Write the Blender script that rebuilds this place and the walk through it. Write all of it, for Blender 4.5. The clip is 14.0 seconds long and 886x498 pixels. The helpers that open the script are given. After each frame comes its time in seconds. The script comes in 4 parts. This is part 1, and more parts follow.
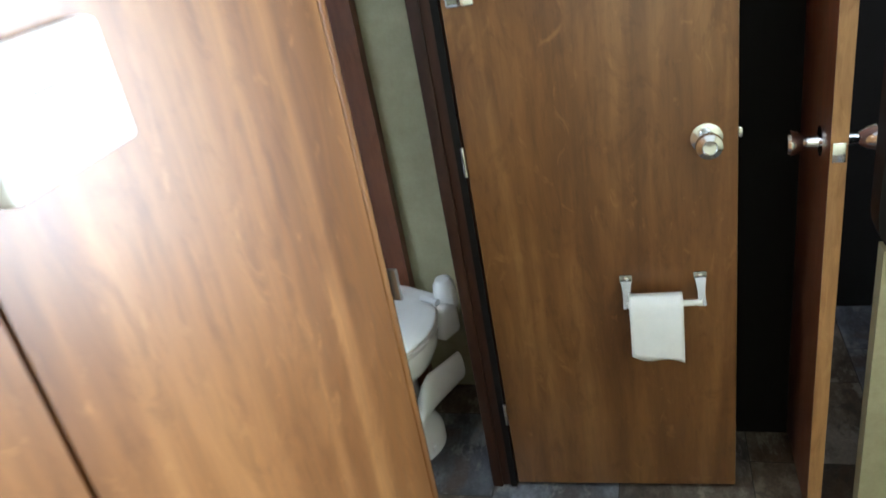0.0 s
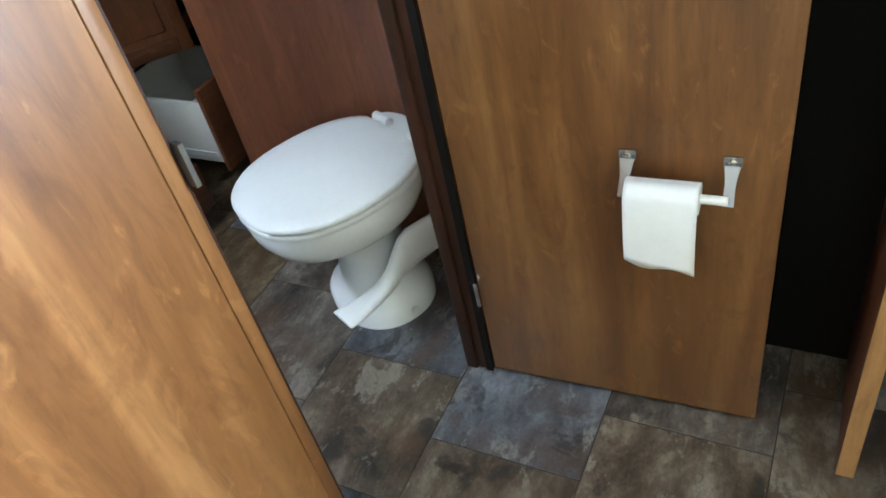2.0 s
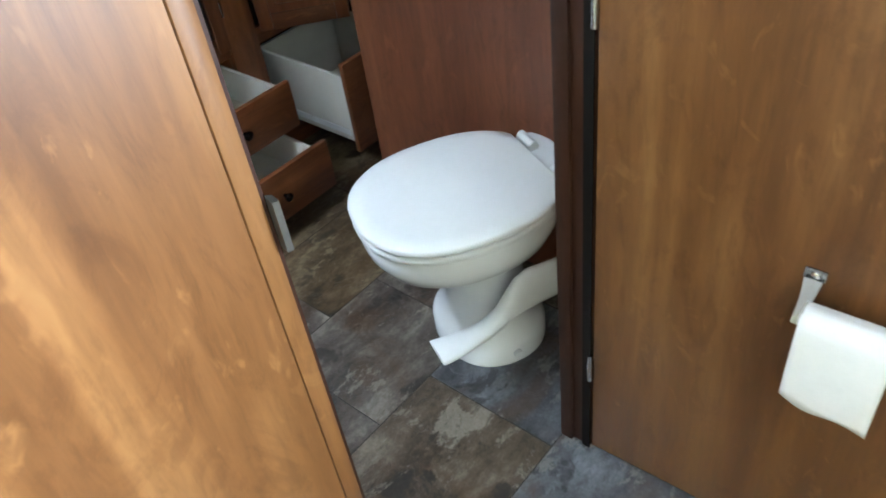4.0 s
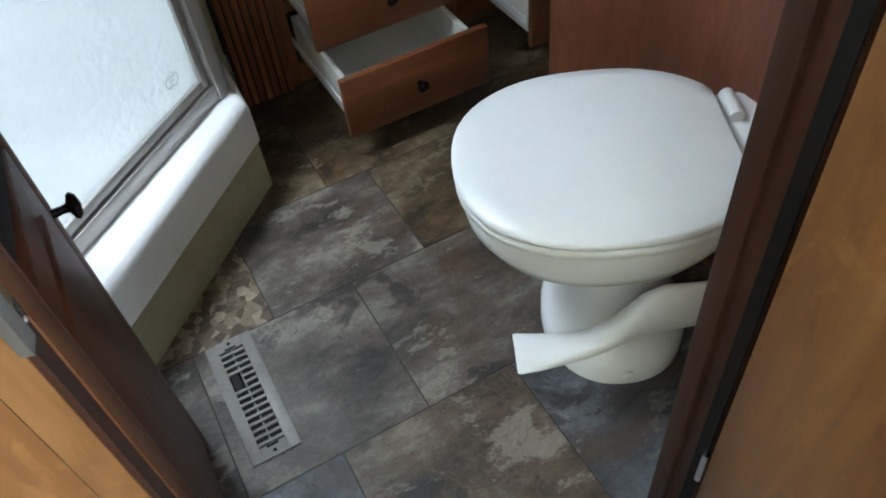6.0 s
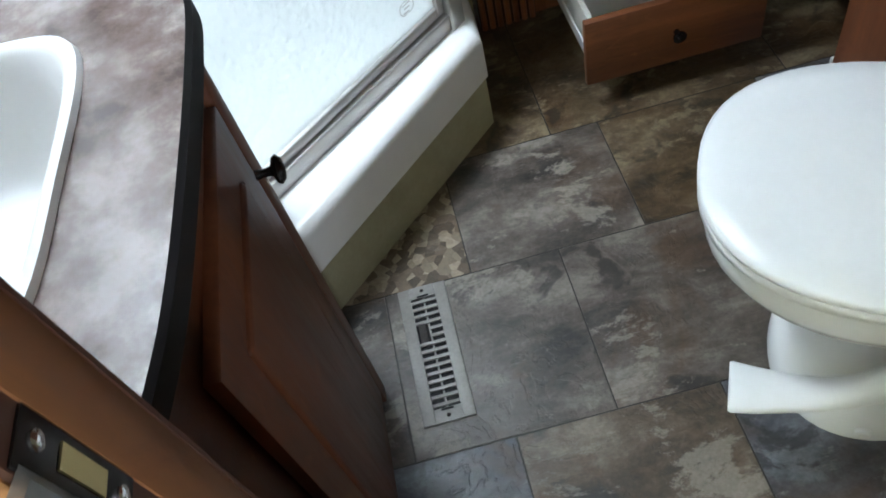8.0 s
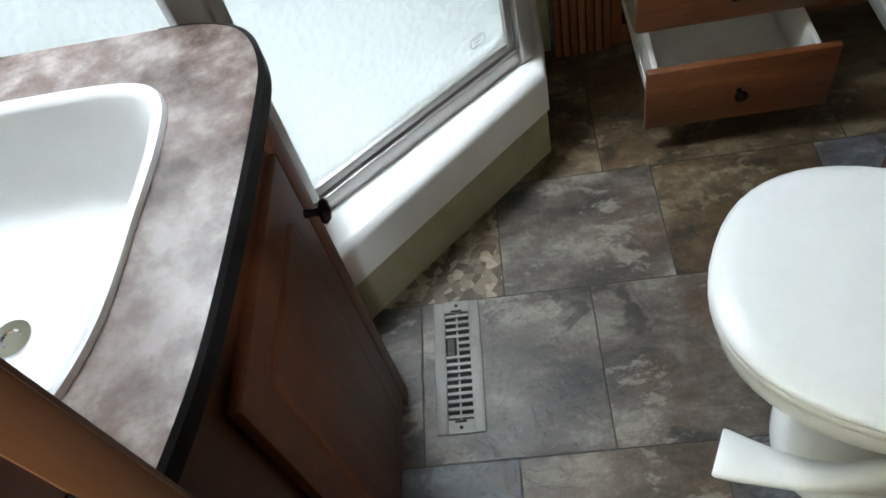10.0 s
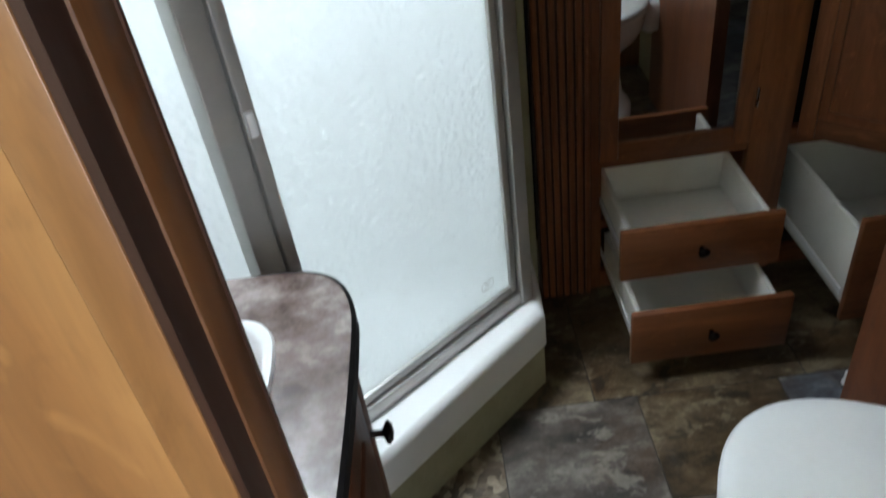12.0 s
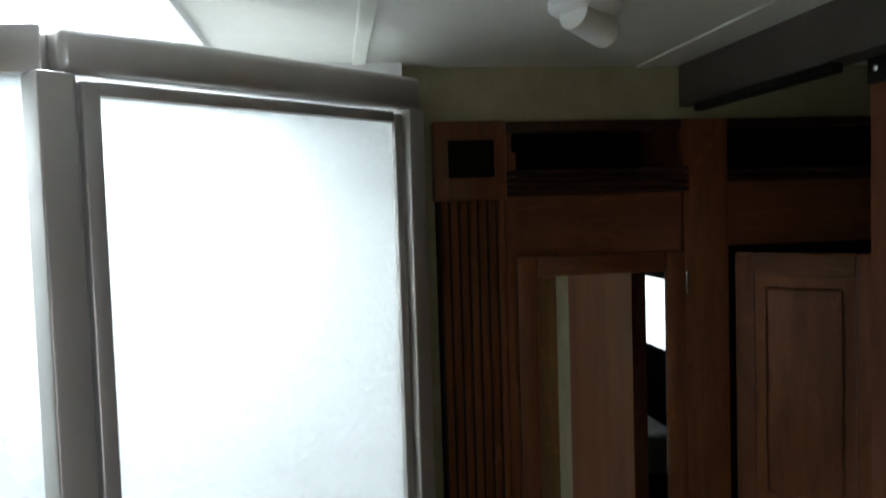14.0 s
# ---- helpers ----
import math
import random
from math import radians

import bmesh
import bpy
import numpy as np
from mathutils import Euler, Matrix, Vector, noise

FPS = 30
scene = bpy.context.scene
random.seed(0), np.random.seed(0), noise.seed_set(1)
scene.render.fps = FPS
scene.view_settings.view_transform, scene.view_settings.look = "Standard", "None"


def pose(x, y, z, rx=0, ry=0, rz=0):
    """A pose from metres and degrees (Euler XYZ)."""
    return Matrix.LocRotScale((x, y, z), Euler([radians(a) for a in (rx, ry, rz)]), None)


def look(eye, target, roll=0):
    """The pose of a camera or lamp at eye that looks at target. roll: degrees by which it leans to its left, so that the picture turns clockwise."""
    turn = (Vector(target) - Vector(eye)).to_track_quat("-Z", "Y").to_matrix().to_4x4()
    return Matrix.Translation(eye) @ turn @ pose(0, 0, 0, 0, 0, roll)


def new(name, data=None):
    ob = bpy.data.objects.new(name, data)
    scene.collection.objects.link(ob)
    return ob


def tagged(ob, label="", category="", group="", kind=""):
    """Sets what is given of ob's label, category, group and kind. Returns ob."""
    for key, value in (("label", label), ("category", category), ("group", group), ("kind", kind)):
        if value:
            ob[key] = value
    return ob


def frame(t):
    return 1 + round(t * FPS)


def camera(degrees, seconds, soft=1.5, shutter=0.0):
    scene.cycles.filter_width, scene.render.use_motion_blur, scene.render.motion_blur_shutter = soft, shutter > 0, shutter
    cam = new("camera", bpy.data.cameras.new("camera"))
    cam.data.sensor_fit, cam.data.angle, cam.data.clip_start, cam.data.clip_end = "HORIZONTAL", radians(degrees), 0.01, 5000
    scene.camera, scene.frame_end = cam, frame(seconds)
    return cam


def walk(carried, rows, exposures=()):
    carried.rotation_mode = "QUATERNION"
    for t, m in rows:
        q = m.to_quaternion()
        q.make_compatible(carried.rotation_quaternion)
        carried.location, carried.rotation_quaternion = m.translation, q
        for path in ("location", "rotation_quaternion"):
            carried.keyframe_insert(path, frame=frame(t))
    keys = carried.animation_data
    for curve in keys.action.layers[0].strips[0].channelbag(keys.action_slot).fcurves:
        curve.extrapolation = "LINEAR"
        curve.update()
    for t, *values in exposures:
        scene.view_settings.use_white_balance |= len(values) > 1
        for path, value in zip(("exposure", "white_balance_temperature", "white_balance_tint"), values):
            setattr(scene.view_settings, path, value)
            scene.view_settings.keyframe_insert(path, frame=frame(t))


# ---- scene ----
LENS = 60.05
cam = camera(LENS, 14.0, 1.7, 0.35)
PATH = [
    (0, (-1.322, -0.819, 1.570), (0.376, -0.267, 0.668), -10.7),
    (0.5, (-1.106, -0.923, 1.485), (0.479, -0.275, 0.451), -12.5),
    (1, (-0.893, -0.988, 1.433), (0.522, -0.225, 0.242), -14.1),
    (1.5, (-0.820, -1.016, 1.402), (0.495, -0.194, 0.139), -14.1),
    (2, (-0.788, -1.022, 1.395), (0.478, -0.168, 0.104), -13.7),
    (2.5, (-0.768, -0.995, 1.389), (0.487, -0.128, 0.096), -12.0),
    (3, (-0.754, -0.981, 1.377), (0.487, -0.065, 0.103), -11.0),
    (3.5, (-0.724, -0.961, 1.371), (0.417, -0.023, 0.175), -9.7),
    (4, (-0.601, -0.893, 1.387), (0.411, 0.136, 0.152), -8.8),
    (6.5, (-0.207, -0.642, 1.178), (0.240, 0.571, -0.348), -6.8),
    (7, (-0.206, -0.617, 1.169), (0.136, 0.603, -0.378), -7.6),
    (7.5, (-0.221, -0.557, 1.162), (-0.123, 0.683, -0.404), -13.8),
    (8, (-0.169, -0.505, 1.198), (-0.227, 0.711, -0.388), -17.7),
    (10.5, (-0.086, -0.492, 1.343), (-0.345, 0.680, -0.257), -16.9),
    (11, (-0.160, -0.509, 1.363), (-0.358, 0.752, -0.177), -13.9),
    (11.5, (-0.218, -0.572, 1.388), (-0.319, 0.860, -0.005), -11.0),
    (12, (-0.212, -0.601, 1.466), (-0.249, 0.988, 0.252), -8.5),
    (12.5, (-0.206, -0.600, 1.505), (-0.145, 1.169, 0.573), -5.4),
    (13, (-0.190, -0.614, 1.578), (-0.048, 1.280, 0.952), -3.4),
    (13.5, (-0.206, -0.582, 1.719), (0.021, 1.366, 1.325), -2.1),
    (14, (-0.205, -0.548, 1.676), (0.071, 1.430, 1.571), -1.8),
]
walk(cam, [(t, look(eye, target, roll)) for t, eye, target, roll in PATH],
     [(0.0, 0.1, 5750, 10), (1.5, 0.4, 5650, 10), (3.0, 0.55, 5650, 10), (4.2, 0.65, 5650, 10), (6.3, 0.35, 5900, 10), (8.2, 0.5, 5950, 10), (10.3, 0.5, 6250, 10),
      (11.2, 0.3, 6250, 10), (12.0, 0.0, 6150, 10), (13.0, -0.35, 6250, 10), (14.0, -0.5, 6250, 10)])

# ---- light ----
world = bpy.data.worlds.new("sky")
scene.world = world
world.use_nodes = True
wn = world.node_tree
sky = wn.nodes.new("ShaderNodeTexSky")
sky.sky_type = 'NISHITA'
sky.sun_disc = False
sky.sun_elevation, sky.sun_rotation = radians(50), radians(200)
wn.links.new(sky.outputs[0], wn.nodes["Background"].inputs[0])
wn.nodes["Background"].inputs[1].default_value = 0.12


def area(name, eye, target, w, h, watts, colour=(1, 1, 1), spread=180):
    d = bpy.data.lights.new(name, 'AREA')
    d.shape, d.size, d.size_y, d.energy, d.color = 'RECTANGLE', w, h, watts, colour
    d.spread = radians(spread)
    ob = new(name, d)
    ob.matrix_world = look(eye, target)
    return ob


area("skylight_daylight", (-0.735, 0.665, 2.285), (-0.735, 0.665, 0), 0.54, 0.54, 47, (0.88, 0.96, 1.0))
area("entry_window_daylight", (0.07, -1.58, 1.32), (-1.0, -1.40, 1.30), 0.68, 0.95, 82, (0.88, 0.95, 1.0), 142)
# fill lamp added at the hall end for the door; no window is built there
area("added_hall_fill", (-2.45, -1.25, 1.64), (0.2, -0.8, 1.3), 1.4, 0.46, 10, (0.88, 0.95, 1.0))

# ---- materials ----


def mat(name, colour, rough=0.5, metal=0.0, spec=0.5):
    m = bpy.data.materials.new(name)
    m.use_nodes = True
    b = m.node_tree.nodes["Principled BSDF"]
    b.inputs["Base Color"].default_value = (*colour, 1)
    b.inputs["Roughness"].default_value = rough
    b.inputs["Metallic"].default_value = metal
    b.inputs["Specular IOR Level"].default_value = spec
    return m


def nodes_of(m):
    t = m.node_tree
    return t, t.nodes, t.links, t.nodes["Principled BSDF"]


def noise_tex(t, vec, scale, detail=4, rough=0.55, distortion=0.0):
    n = t.nodes.new("ShaderNodeTexNoise")
    n.inputs["Scale"].default_value, n.inputs["Detail"].default_value = scale, detail
    n.inputs["Roughness"].default_value, n.inputs["Distortion"].default_value = rough, distortion
    t.links.new(vec, n.inputs["Vector"])
    return n.outputs["Fac"]


def ramp(t, fac, stops):
    r = t.nodes.new("ShaderNodeValToRGB")
    e = r.color_ramp.elements
    while len(e) < len(stops):
        e.new(0.5)
    for el, (p, c) in zip(e, stops):
        el.position, el.color = p, (*c, 1)
    t.links.new(fac, r.inputs["Fac"])
    return r.outputs["Color"]


def blend(t, fac, a, b, kind='MIX'):
    m = t.nodes.new("ShaderNodeMix")
    m.data_type, m.blend_type = 'RGBA', kind
    for v, i in ((fac, 0), (a, 6), (b, 7)):
        if isinstance(v, (int, float)):
            m.inputs[i].default_value = v
        elif isinstance(v, tuple):
            m.inputs[i].default_value = (*v, 1)
        else:
            t.links.new(v, m.inputs[i])
    return m.outputs[2]


def coords(t, scale=(1, 1, 1), generated=False, shift=True):
    tc = t.nodes.new("ShaderNodeTexCoord")
    mp = t.nodes.new("ShaderNodeMapping")
    mp.inputs["Scale"].default_value = scale
    t.links.new(tc.outputs["Object"], mp.inputs["Vector"])
    if shift:
        oi = t.nodes.new("ShaderNodeObjectInfo")
        mul = t.nodes.new("ShaderNodeMath")
        mul.operation = 'MULTIPLY'
        mul.inputs[1].default_value = 37.0
        t.links.new(oi.outputs["Random"], mul.inputs[0])
        t.links.new(mul.outputs[0], mp.inputs["Location"])
    return mp.outputs["Vector"]


def bump(t, b, height, strength, dist=0.002):
    n = t.nodes.new("ShaderNodeBump")
    n.inputs["Strength"].default_value, n.inputs["Distance"].default_value = strength, dist
    t.links.new(height, n.inputs["Height"])
    t.links.new(n.outputs["Normal"], b.inputs["Normal"])


def wood(name, dark, mid, light, rough=0.35, along='z', coat=0.15):
    m = mat(name, mid, rough)
    t, n, l, b = nodes_of(m)
    k = {'z': (1, 1, 0.10), 'x': (0.10, 1, 1), 'y': (1, 0.10, 1)}[along]
    v = coords(t, k)
    broad = noise_tex(t, v, 9, 3, 0.5, 0.6)
    fine = noise_tex(t, v, 70, 5, 0.65, 0.3)
    fleck = noise_tex(t, coords(t, (1, 1, 0.45) if along == 'z' else (0.45, 1, 1)), 22, 3, 0.6, 1.5)
    base = ramp(t, broad, [(0.30, dark), (0.5, mid), (0.72, light)])
    streak = ramp(t, fine, [(0.3, (0.55, 0.52, 0.5)), (0.62, (1, 1, 1))])
    c = blend(t, 0.6, base, streak, 'MULTIPLY')
    fl = ramp(t, fleck, [(0.60, (0, 0, 0)), (0.72, (1, 1, 1))])
    c2 = blend(t, fl, c, light)
    c3 = blend(t, 0.55, c, c2)
    flame = noise_tex(t, coords(t, (0.8, 0.8, 0.3) if along == 'z' else (0.3, 0.8, 0.8)), 14, 6, 0.7, 2.2)
    c3 = blend(t, 0.45, c3, ramp(t, flame, [(0.36, (0.55, 0.47, 0.40)), (0.48, (1, 1, 1)), (0.60, (1.0, 1.0, 1.0)), (0.68, (0.72, 0.66, 0.6))]), 'MULTIPLY')
    l.new(c3, b.inputs["Base Color"])
    rr = ramp(t, fine, [(0.2, (rough - 0.06,) * 3), (0.8, (rough + 0.1,) * 3)])
    l.new(rr, b.inputs["Roughness"])
    b.inputs["Coat Weight"].default_value = coat
    b.inputs["Specular IOR Level"].default_value = 0.35
    b.inputs["Coat Roughness"].default_value = 0.4
    bump(t, b, fine, 0.08, 0.001)
    return m


def speckled(name, stops, rough, scale, fine=60, strength=0.15, spec=0.5, dist=0.002, grain=0.6):
    m = mat(name, stops[1][1], rough, 0, spec)
    t, n, l, b = nodes_of(m)
    v = coords(t)
    a = noise_tex(t, v, scale, 7, 0.68, 0.05)
    f = noise_tex(t, v, fine, 5, 0.6)
    c = ramp(t, a, stops)
    g = ramp(t, f, [(0.25, (0.7, 0.7, 0.7)), (0.6, (1, 1, 1))])
    l.new(blend(t, grain, c, g, 'MULTIPLY'), b.inputs["Base Color"])
    bump(t, b, f, strength, dist)
    return m


WOOD_PANEL = wood("maple_panel", (0.120, 0.048, 0.013), (0.190, 0.081, 0.023), (0.30, 0.146, 0.048), 0.38, coat=0.38)
WOOD_CAB = wood("cabinet_cherry", (0.135, 0.044, 0.017), (0.205, 0.070, 0.026), (0.30, 0.112, 0.042), 0.4)
WOOD_VANITY = wood("vanity_cherry", (0.050, 0.014, 0.005), (0.082, 0.024, 0.008), (0.125, 0.040, 0.014), 0.42, coat=0.05)
# darker copy of the jamb wood, shade put into its colour
WOOD_JAMB_SHADE = wood("jamb_shaded_brown", (0.065, 0.022, 0.007), (0.095, 0.034, 0.010), (0.14, 0.055, 0.016), 0.5, coat=0.0)
WOOD_CAB_X = wood("cabinet_cherry_rail", (0.115, 0.038, 0.014), (0.175, 0.060, 0.021), (0.26, 0.097, 0.034), 0.4, 'x')
# dark cherry trim; on the strike jamb it paints the shaded faces
WOOD_DARK = wood("dark_cherry_and_jamb_shade", (0.024, 0.008, 0.004), (0.038, 0.013, 0.006), (0.060, 0.021, 0.009), 0.5, coat=0.0)
WOOD_RED = wood("cherry_panel", (0.11, 0.037, 0.017), (0.155, 0.053, 0.024), (0.20, 0.074, 0.033), 0.4)
WOOD_EDGE = wood("maple_edge", (0.30, 0.15, 0.05), (0.40, 0.21, 0.08), (0.48, 0.27, 0.11), 0.4)
DRAWER_WHITE = speckled("drawer_liner", [(0.3, (0.60, 0.58, 0.52)), (0.5, (0.68, 0.66, 0.60)), (0.7, (0.74, 0.72, 0.67))], 0.55, 3, 90, 0.05, grain=0.06)
KHAKI = speckled("khaki_wallboard", [(0.3, (0.33, 0.31, 0.19)), (0.5, (0.37, 0.35, 0.22)), (0.7, (0.41, 0.39, 0.25))], 0.6, 14, 120, 0.12, grain=0.25)
CEILING = speckled("ceiling_board", [(0.3, (0.66, 0.66, 0.60)), (0.5, (0.70, 0.70, 0.64)), (0.7, (0.74, 0.74, 0.68))], 0.7, 5, 150, 0.08, grain=0.25)
ACRYLIC = speckled("white_acrylic", [(0.3, (0.80, 0.81, 0.80)), (0.5, (0.83, 0.84, 0.83)), (0.7, (0.86, 0.87, 0.86))], 0.22, 3, 60, 0.02, grain=0.06)
PORCELAIN = speckled("white_porcelain", [(0.3, (0.80, 0.81, 0.81)), (0.5, (0.83, 0.84, 0.84)), (0.7, (0.85, 0.86, 0.86))], 0.14, 2, 40, 0.01, grain=0.06)
PLASTIC = speckled("white_plastic", [(0.3, (0.76, 0.77, 0.77)), (0.5, (0.80, 0.81, 0.81)), (0.7, (0.83, 0.84, 0.84))], 0.3, 3, 80, 0.03, grain=0.06)
PAPER = speckled("tissue_paper", [(0.3, (0.80, 0.82, 0.84)), (0.5, (0.84, 0.86, 0.88)), (0.7, (0.88, 0.89, 0.9))], 0.9, 12, 160, 0.3, grain=0.06)
CHROME = mat("chrome", (0.75, 0.76, 0.78), 0.12, 1.0)
ALU = speckled("brushed_aluminium", [(0.3, (0.43, 0.42, 0.40)), (0.5, (0.48, 0.465, 0.445)), (0.7, (0.53, 0.515, 0.49))], 0.38, 4, 200, 0.0, grain=0.1)
ALU.node_tree.nodes["Principled BSDF"].inputs["Metallic"].default_value = 0.6
BLACK = mat("black_rubber", (0.007, 0.006, 0.006), 0.6, 0, 0.15)
STEEL = speckled("brushed_steel", [(0.3, (0.26, 0.26, 0.25)), (0.5, (0.32, 0.32, 0.31)), (0.7, (0.38, 0.38, 0.37))], 0.32, 20, 200, 0.02, grain=0.3)
STEEL.node_tree.nodes["Principled BSDF"].inputs["Metallic"].default_value = 0.9
DARK_METAL = mat("dark_bronze", (0.035, 0.03, 0.028), 0.25, 0.9)
# near-black that paints in the shade of unlit rooms; also the pilaster's dark inset
SHADE_AND_INSET = mat("shade_and_inset_black", (0.008, 0.007, 0.006), 0.9, 0, 0.1)
GRILLE = speckled("register_enamel", [(0.3, (0.20, 0.187, 0.172)), (0.5, (0.235, 0.22, 0.20)), (0.7, (0.27, 0.255, 0.235))], 0.4, 20, 200, 0.05)
MIRROR = mat("mirror_silver", (0.78, 0.80, 0.79), 0.015, 1.0)
COUNTER = speckled("counter_laminate", [(0.36, (0.085, 0.055, 0.047)), (0.5, (0.20, 0.148, 0.132)), (0.62, (0.34, 0.285, 0.265))], 0.24, 13, 60, 0.06)
CLEAR = mat("smoky_clear_acrylic", (0.34, 0.34, 0.33), 0.12, 0.8)
# pale yellow metal that paints the light inside the latch hole
HOLE_LIGHT = mat("latch_hole_light", (0.62, 0.50, 0.24), 0.3, 1.0)
SLIDE_DARK = speckled("dark_slide_trim", [(0.3, (0.05, 0.042, 0.034)), (0.5, (0.062, 0.052, 0.042)), (0.7, (0.075, 0.063, 0.05))], 0.6, 8, 90, 0.08)


def tile_material(name, tint, tone, chips=0.0):
    """Printed slate: streaky clouds, flaked edges, pale scuffs; chips adds crushed-pebble mottling."""
    m = mat(name, (0.2, 0.17, 0.13), 0.4)
    t, n, l, b = nodes_of(m)
    v = coords(t, (1.0, 1.7, 1.0))
    w = coords(t)
    cloud = noise_tex(t, v, 5.5, 9, 0.68, 0.2)
    vein = noise_tex(t, v, 6.5, 10, 0.74, 0.25)
    flake = noise_tex(t, w, 11, 8, 0.62, 0.5)
    grain = noise_tex(t, w, 120, 4, 0.6)
    c1 = ramp(t, cloud, [(0.34, (0.022, 0.017, 0.013)), (0.44, (0.066, 0.046, 0.029)), (0.52, (0.115, 0.086, 0.058)), (0.62, (0.215, 0.180, 0.142))])
    c2 = ramp(t, cloud, [(0.34, (0.034, 0.033, 0.034)), (0.45, (0.074, 0.073, 0.076)), (0.54, (0.125, 0.124, 0.128)), (0.64, (0.22, 0.22, 0.225))])
    c = blend(t, tone, c1, c2)
    rust = ramp(t, noise_tex(t, w, 4.2, 5, 0.6, 0.8), [(0.52, (0, 0, 0)), (0.64, (0.6, 0.6, 0.6))])
    c = blend(t, rust, c, (0.085, 0.046, 0.022))
    dark = ramp(t, flake, [(0.36, (0.75, 0.75, 0.75)), (0.42, (0, 0, 0))])
    c = blend(t, dark, c, (0.026, 0.022, 0.021))
    pale = ramp(t, vein, [(0.55, (0, 0, 0)), (0.60, (0.7, 0.7, 0.7)), (0.7, (0.5, 0.5, 0.5))])
    c = blend(t, pale, c, (0.27, 0.245, 0.21))
    if chips:
        vo = t.nodes.new("ShaderNodeTexVoronoi")
        vo.inputs["Scale"].default_value = 55
        l.new(w, vo.inputs["Vector"])
        bits = ramp(t, vo.outputs["Color"], [(0.25, (0.05, 0.035, 0.02)), (0.5, (0.16, 0.12, 0.08)), (0.8, (0.36, 0.31, 0.24))])
        c = blend(t, chips, c, bits)
    c = blend(t, 0.6, c, ramp(t, grain, [(0.28, (0.55, 0.55, 0.55)), (0.62, (1, 1, 1))]), 'MULTIPLY')
    c = blend(t, 1.0, c, tint, 'MULTIPLY')
    l.new(c, b.inputs["Base Color"])
    l.new(ramp(t, vein, [(0.3, (0.30,) * 3), (0.7, (0.48,) * 3)]), b.inputs["Roughness"])
    ridge = ramp(t, flake, [(0.44, (0, 0, 0)), (0.47, (0.5, 0.5, 0.5)), (0.55, (0.5, 0.5, 0.5)), (0.575, (1, 1, 1))])
    h = blend(t, 0.35, ridge, blend(t, 0.5, vein, grain))
    bump(t, b, h, 0.5, 0.0035)
    return m


TILE = tile_material("mixed_slate_vinyl", (1, 0.98, 0.95), 0.4)
TILE_EARTH = tile_material("earth_slate_vinyl", (1.0, 0.97, 0.92), 0.05)
TILE_BLUE = tile_material("blue_grey_slate_vinyl", (0.93, 0.97, 1.06), 1.0)
TILE_BROWN = tile_material("brown_vinyl_tile", (0.86, 0.76, 0.55), 0.1)
TILE_PEBBLE = tile_material("pebble_print_vinyl", (1.0, 0.95, 0.86), 0.05, 0.75)
TONES = {(0, -1): TILE, (0, 0): TILE, (-1, -1): TILE_EARTH, (-1, -2): TILE_BLUE, (-1, 0): TILE_BLUE, (-2, 0): TILE_BLUE, (-2, -1): TILE_EARTH,
         (-3, -1): TILE_EARTH, (-3, 0): TILE, (1, -1): TILE, (1, -2): TILE_PEBBLE, (1, 0): TILE_BROWN, (0, -2): TILE}
GROUT = mat("tile_joint", (0.035, 0.03, 0.026), 0.8)


def frosted():
    m = bpy.data.materials.new("pebbled_glass")
    m.use_nodes = True
    t = m.node_tree
    for x in list(t.nodes):
        t.nodes.remove(x)
    out = t.nodes.new("ShaderNodeOutputMaterial")
    g = t.nodes.new("ShaderNodeBsdfRefraction")
    g.inputs["Color"].default_value = (0.82, 0.83, 0.825, 1)
    g.inputs["Roughness"].default_value, g.inputs["IOR"].default_value = 0.36, 1.25
    tr = t.nodes.new("ShaderNodeBsdfTranslucent")
    tr.inputs["Color"].default_value = (0.56, 0.575, 0.57, 1)
    gl = t.nodes.new("ShaderNodeBsdfGlossy")
    gl.inputs["Roughness"].default_value = 0.12
    m1, m2 = t.nodes.new("ShaderNodeMixShader"), t.nodes.new("ShaderNodeMixShader")
    m1.inputs[0].default_value, m2.inputs[0].default_value = 0.45, 0.05
    vec = coords(t)
    vo = t.nodes.new("ShaderNodeTexVoronoi")
    vo.feature = 'SMOOTH_F1'
    vo.inputs["Scale"].default_value = 70
    t.links.new(vec, vo.inputs["Vector"])
    nz = noise_tex(t, vec, 60, 3, 0.5, 0.5)
    bm_ = t.nodes.new("ShaderNodeBump")
    bm_.inputs["Strength"].default_value, bm_.inputs["Distance"].default_value = 0.55, 0.006
    t.links.new(blend(t, 0.4, vo.outputs["Distance"], nz), bm_.inputs["Height"])
    for s in (g, tr, gl):
        t.links.new(bm_.outputs["Normal"], s.inputs["Normal"])
    t.links.new(g.outputs[0], m1.inputs[1])
    t.links.new(tr.outputs[0], m1.inputs[2])
    t.links.new(m1.outputs[0], m2.inputs[1])
    t.links.new(gl.outputs[0], m2.inputs[2])
    t.links.new(m2.outputs[0], out.inputs["Surface"])
    return m


FROSTED = frosted()


def glow(name, colour, strength):
    m = bpy.data.materials.new(name)
    m.use_nodes = True
    b = m.node_tree.nodes["Principled BSDF"]
    b.inputs["Base Color"].default_value = (*colour, 1)
    b.inputs["Emission Color"].default_value = (*colour, 1)
    b.inputs["Emission Strength"].default_value = strength
    return m


DAYLIGHT = glow("daylit_window", (0.92, 0.97, 1.0), 3.0)
SKYGLOW = glow("daylit_skylight_dome", (0.92, 0.97, 1.0), 2.2)

# ---- mesh helpers ----


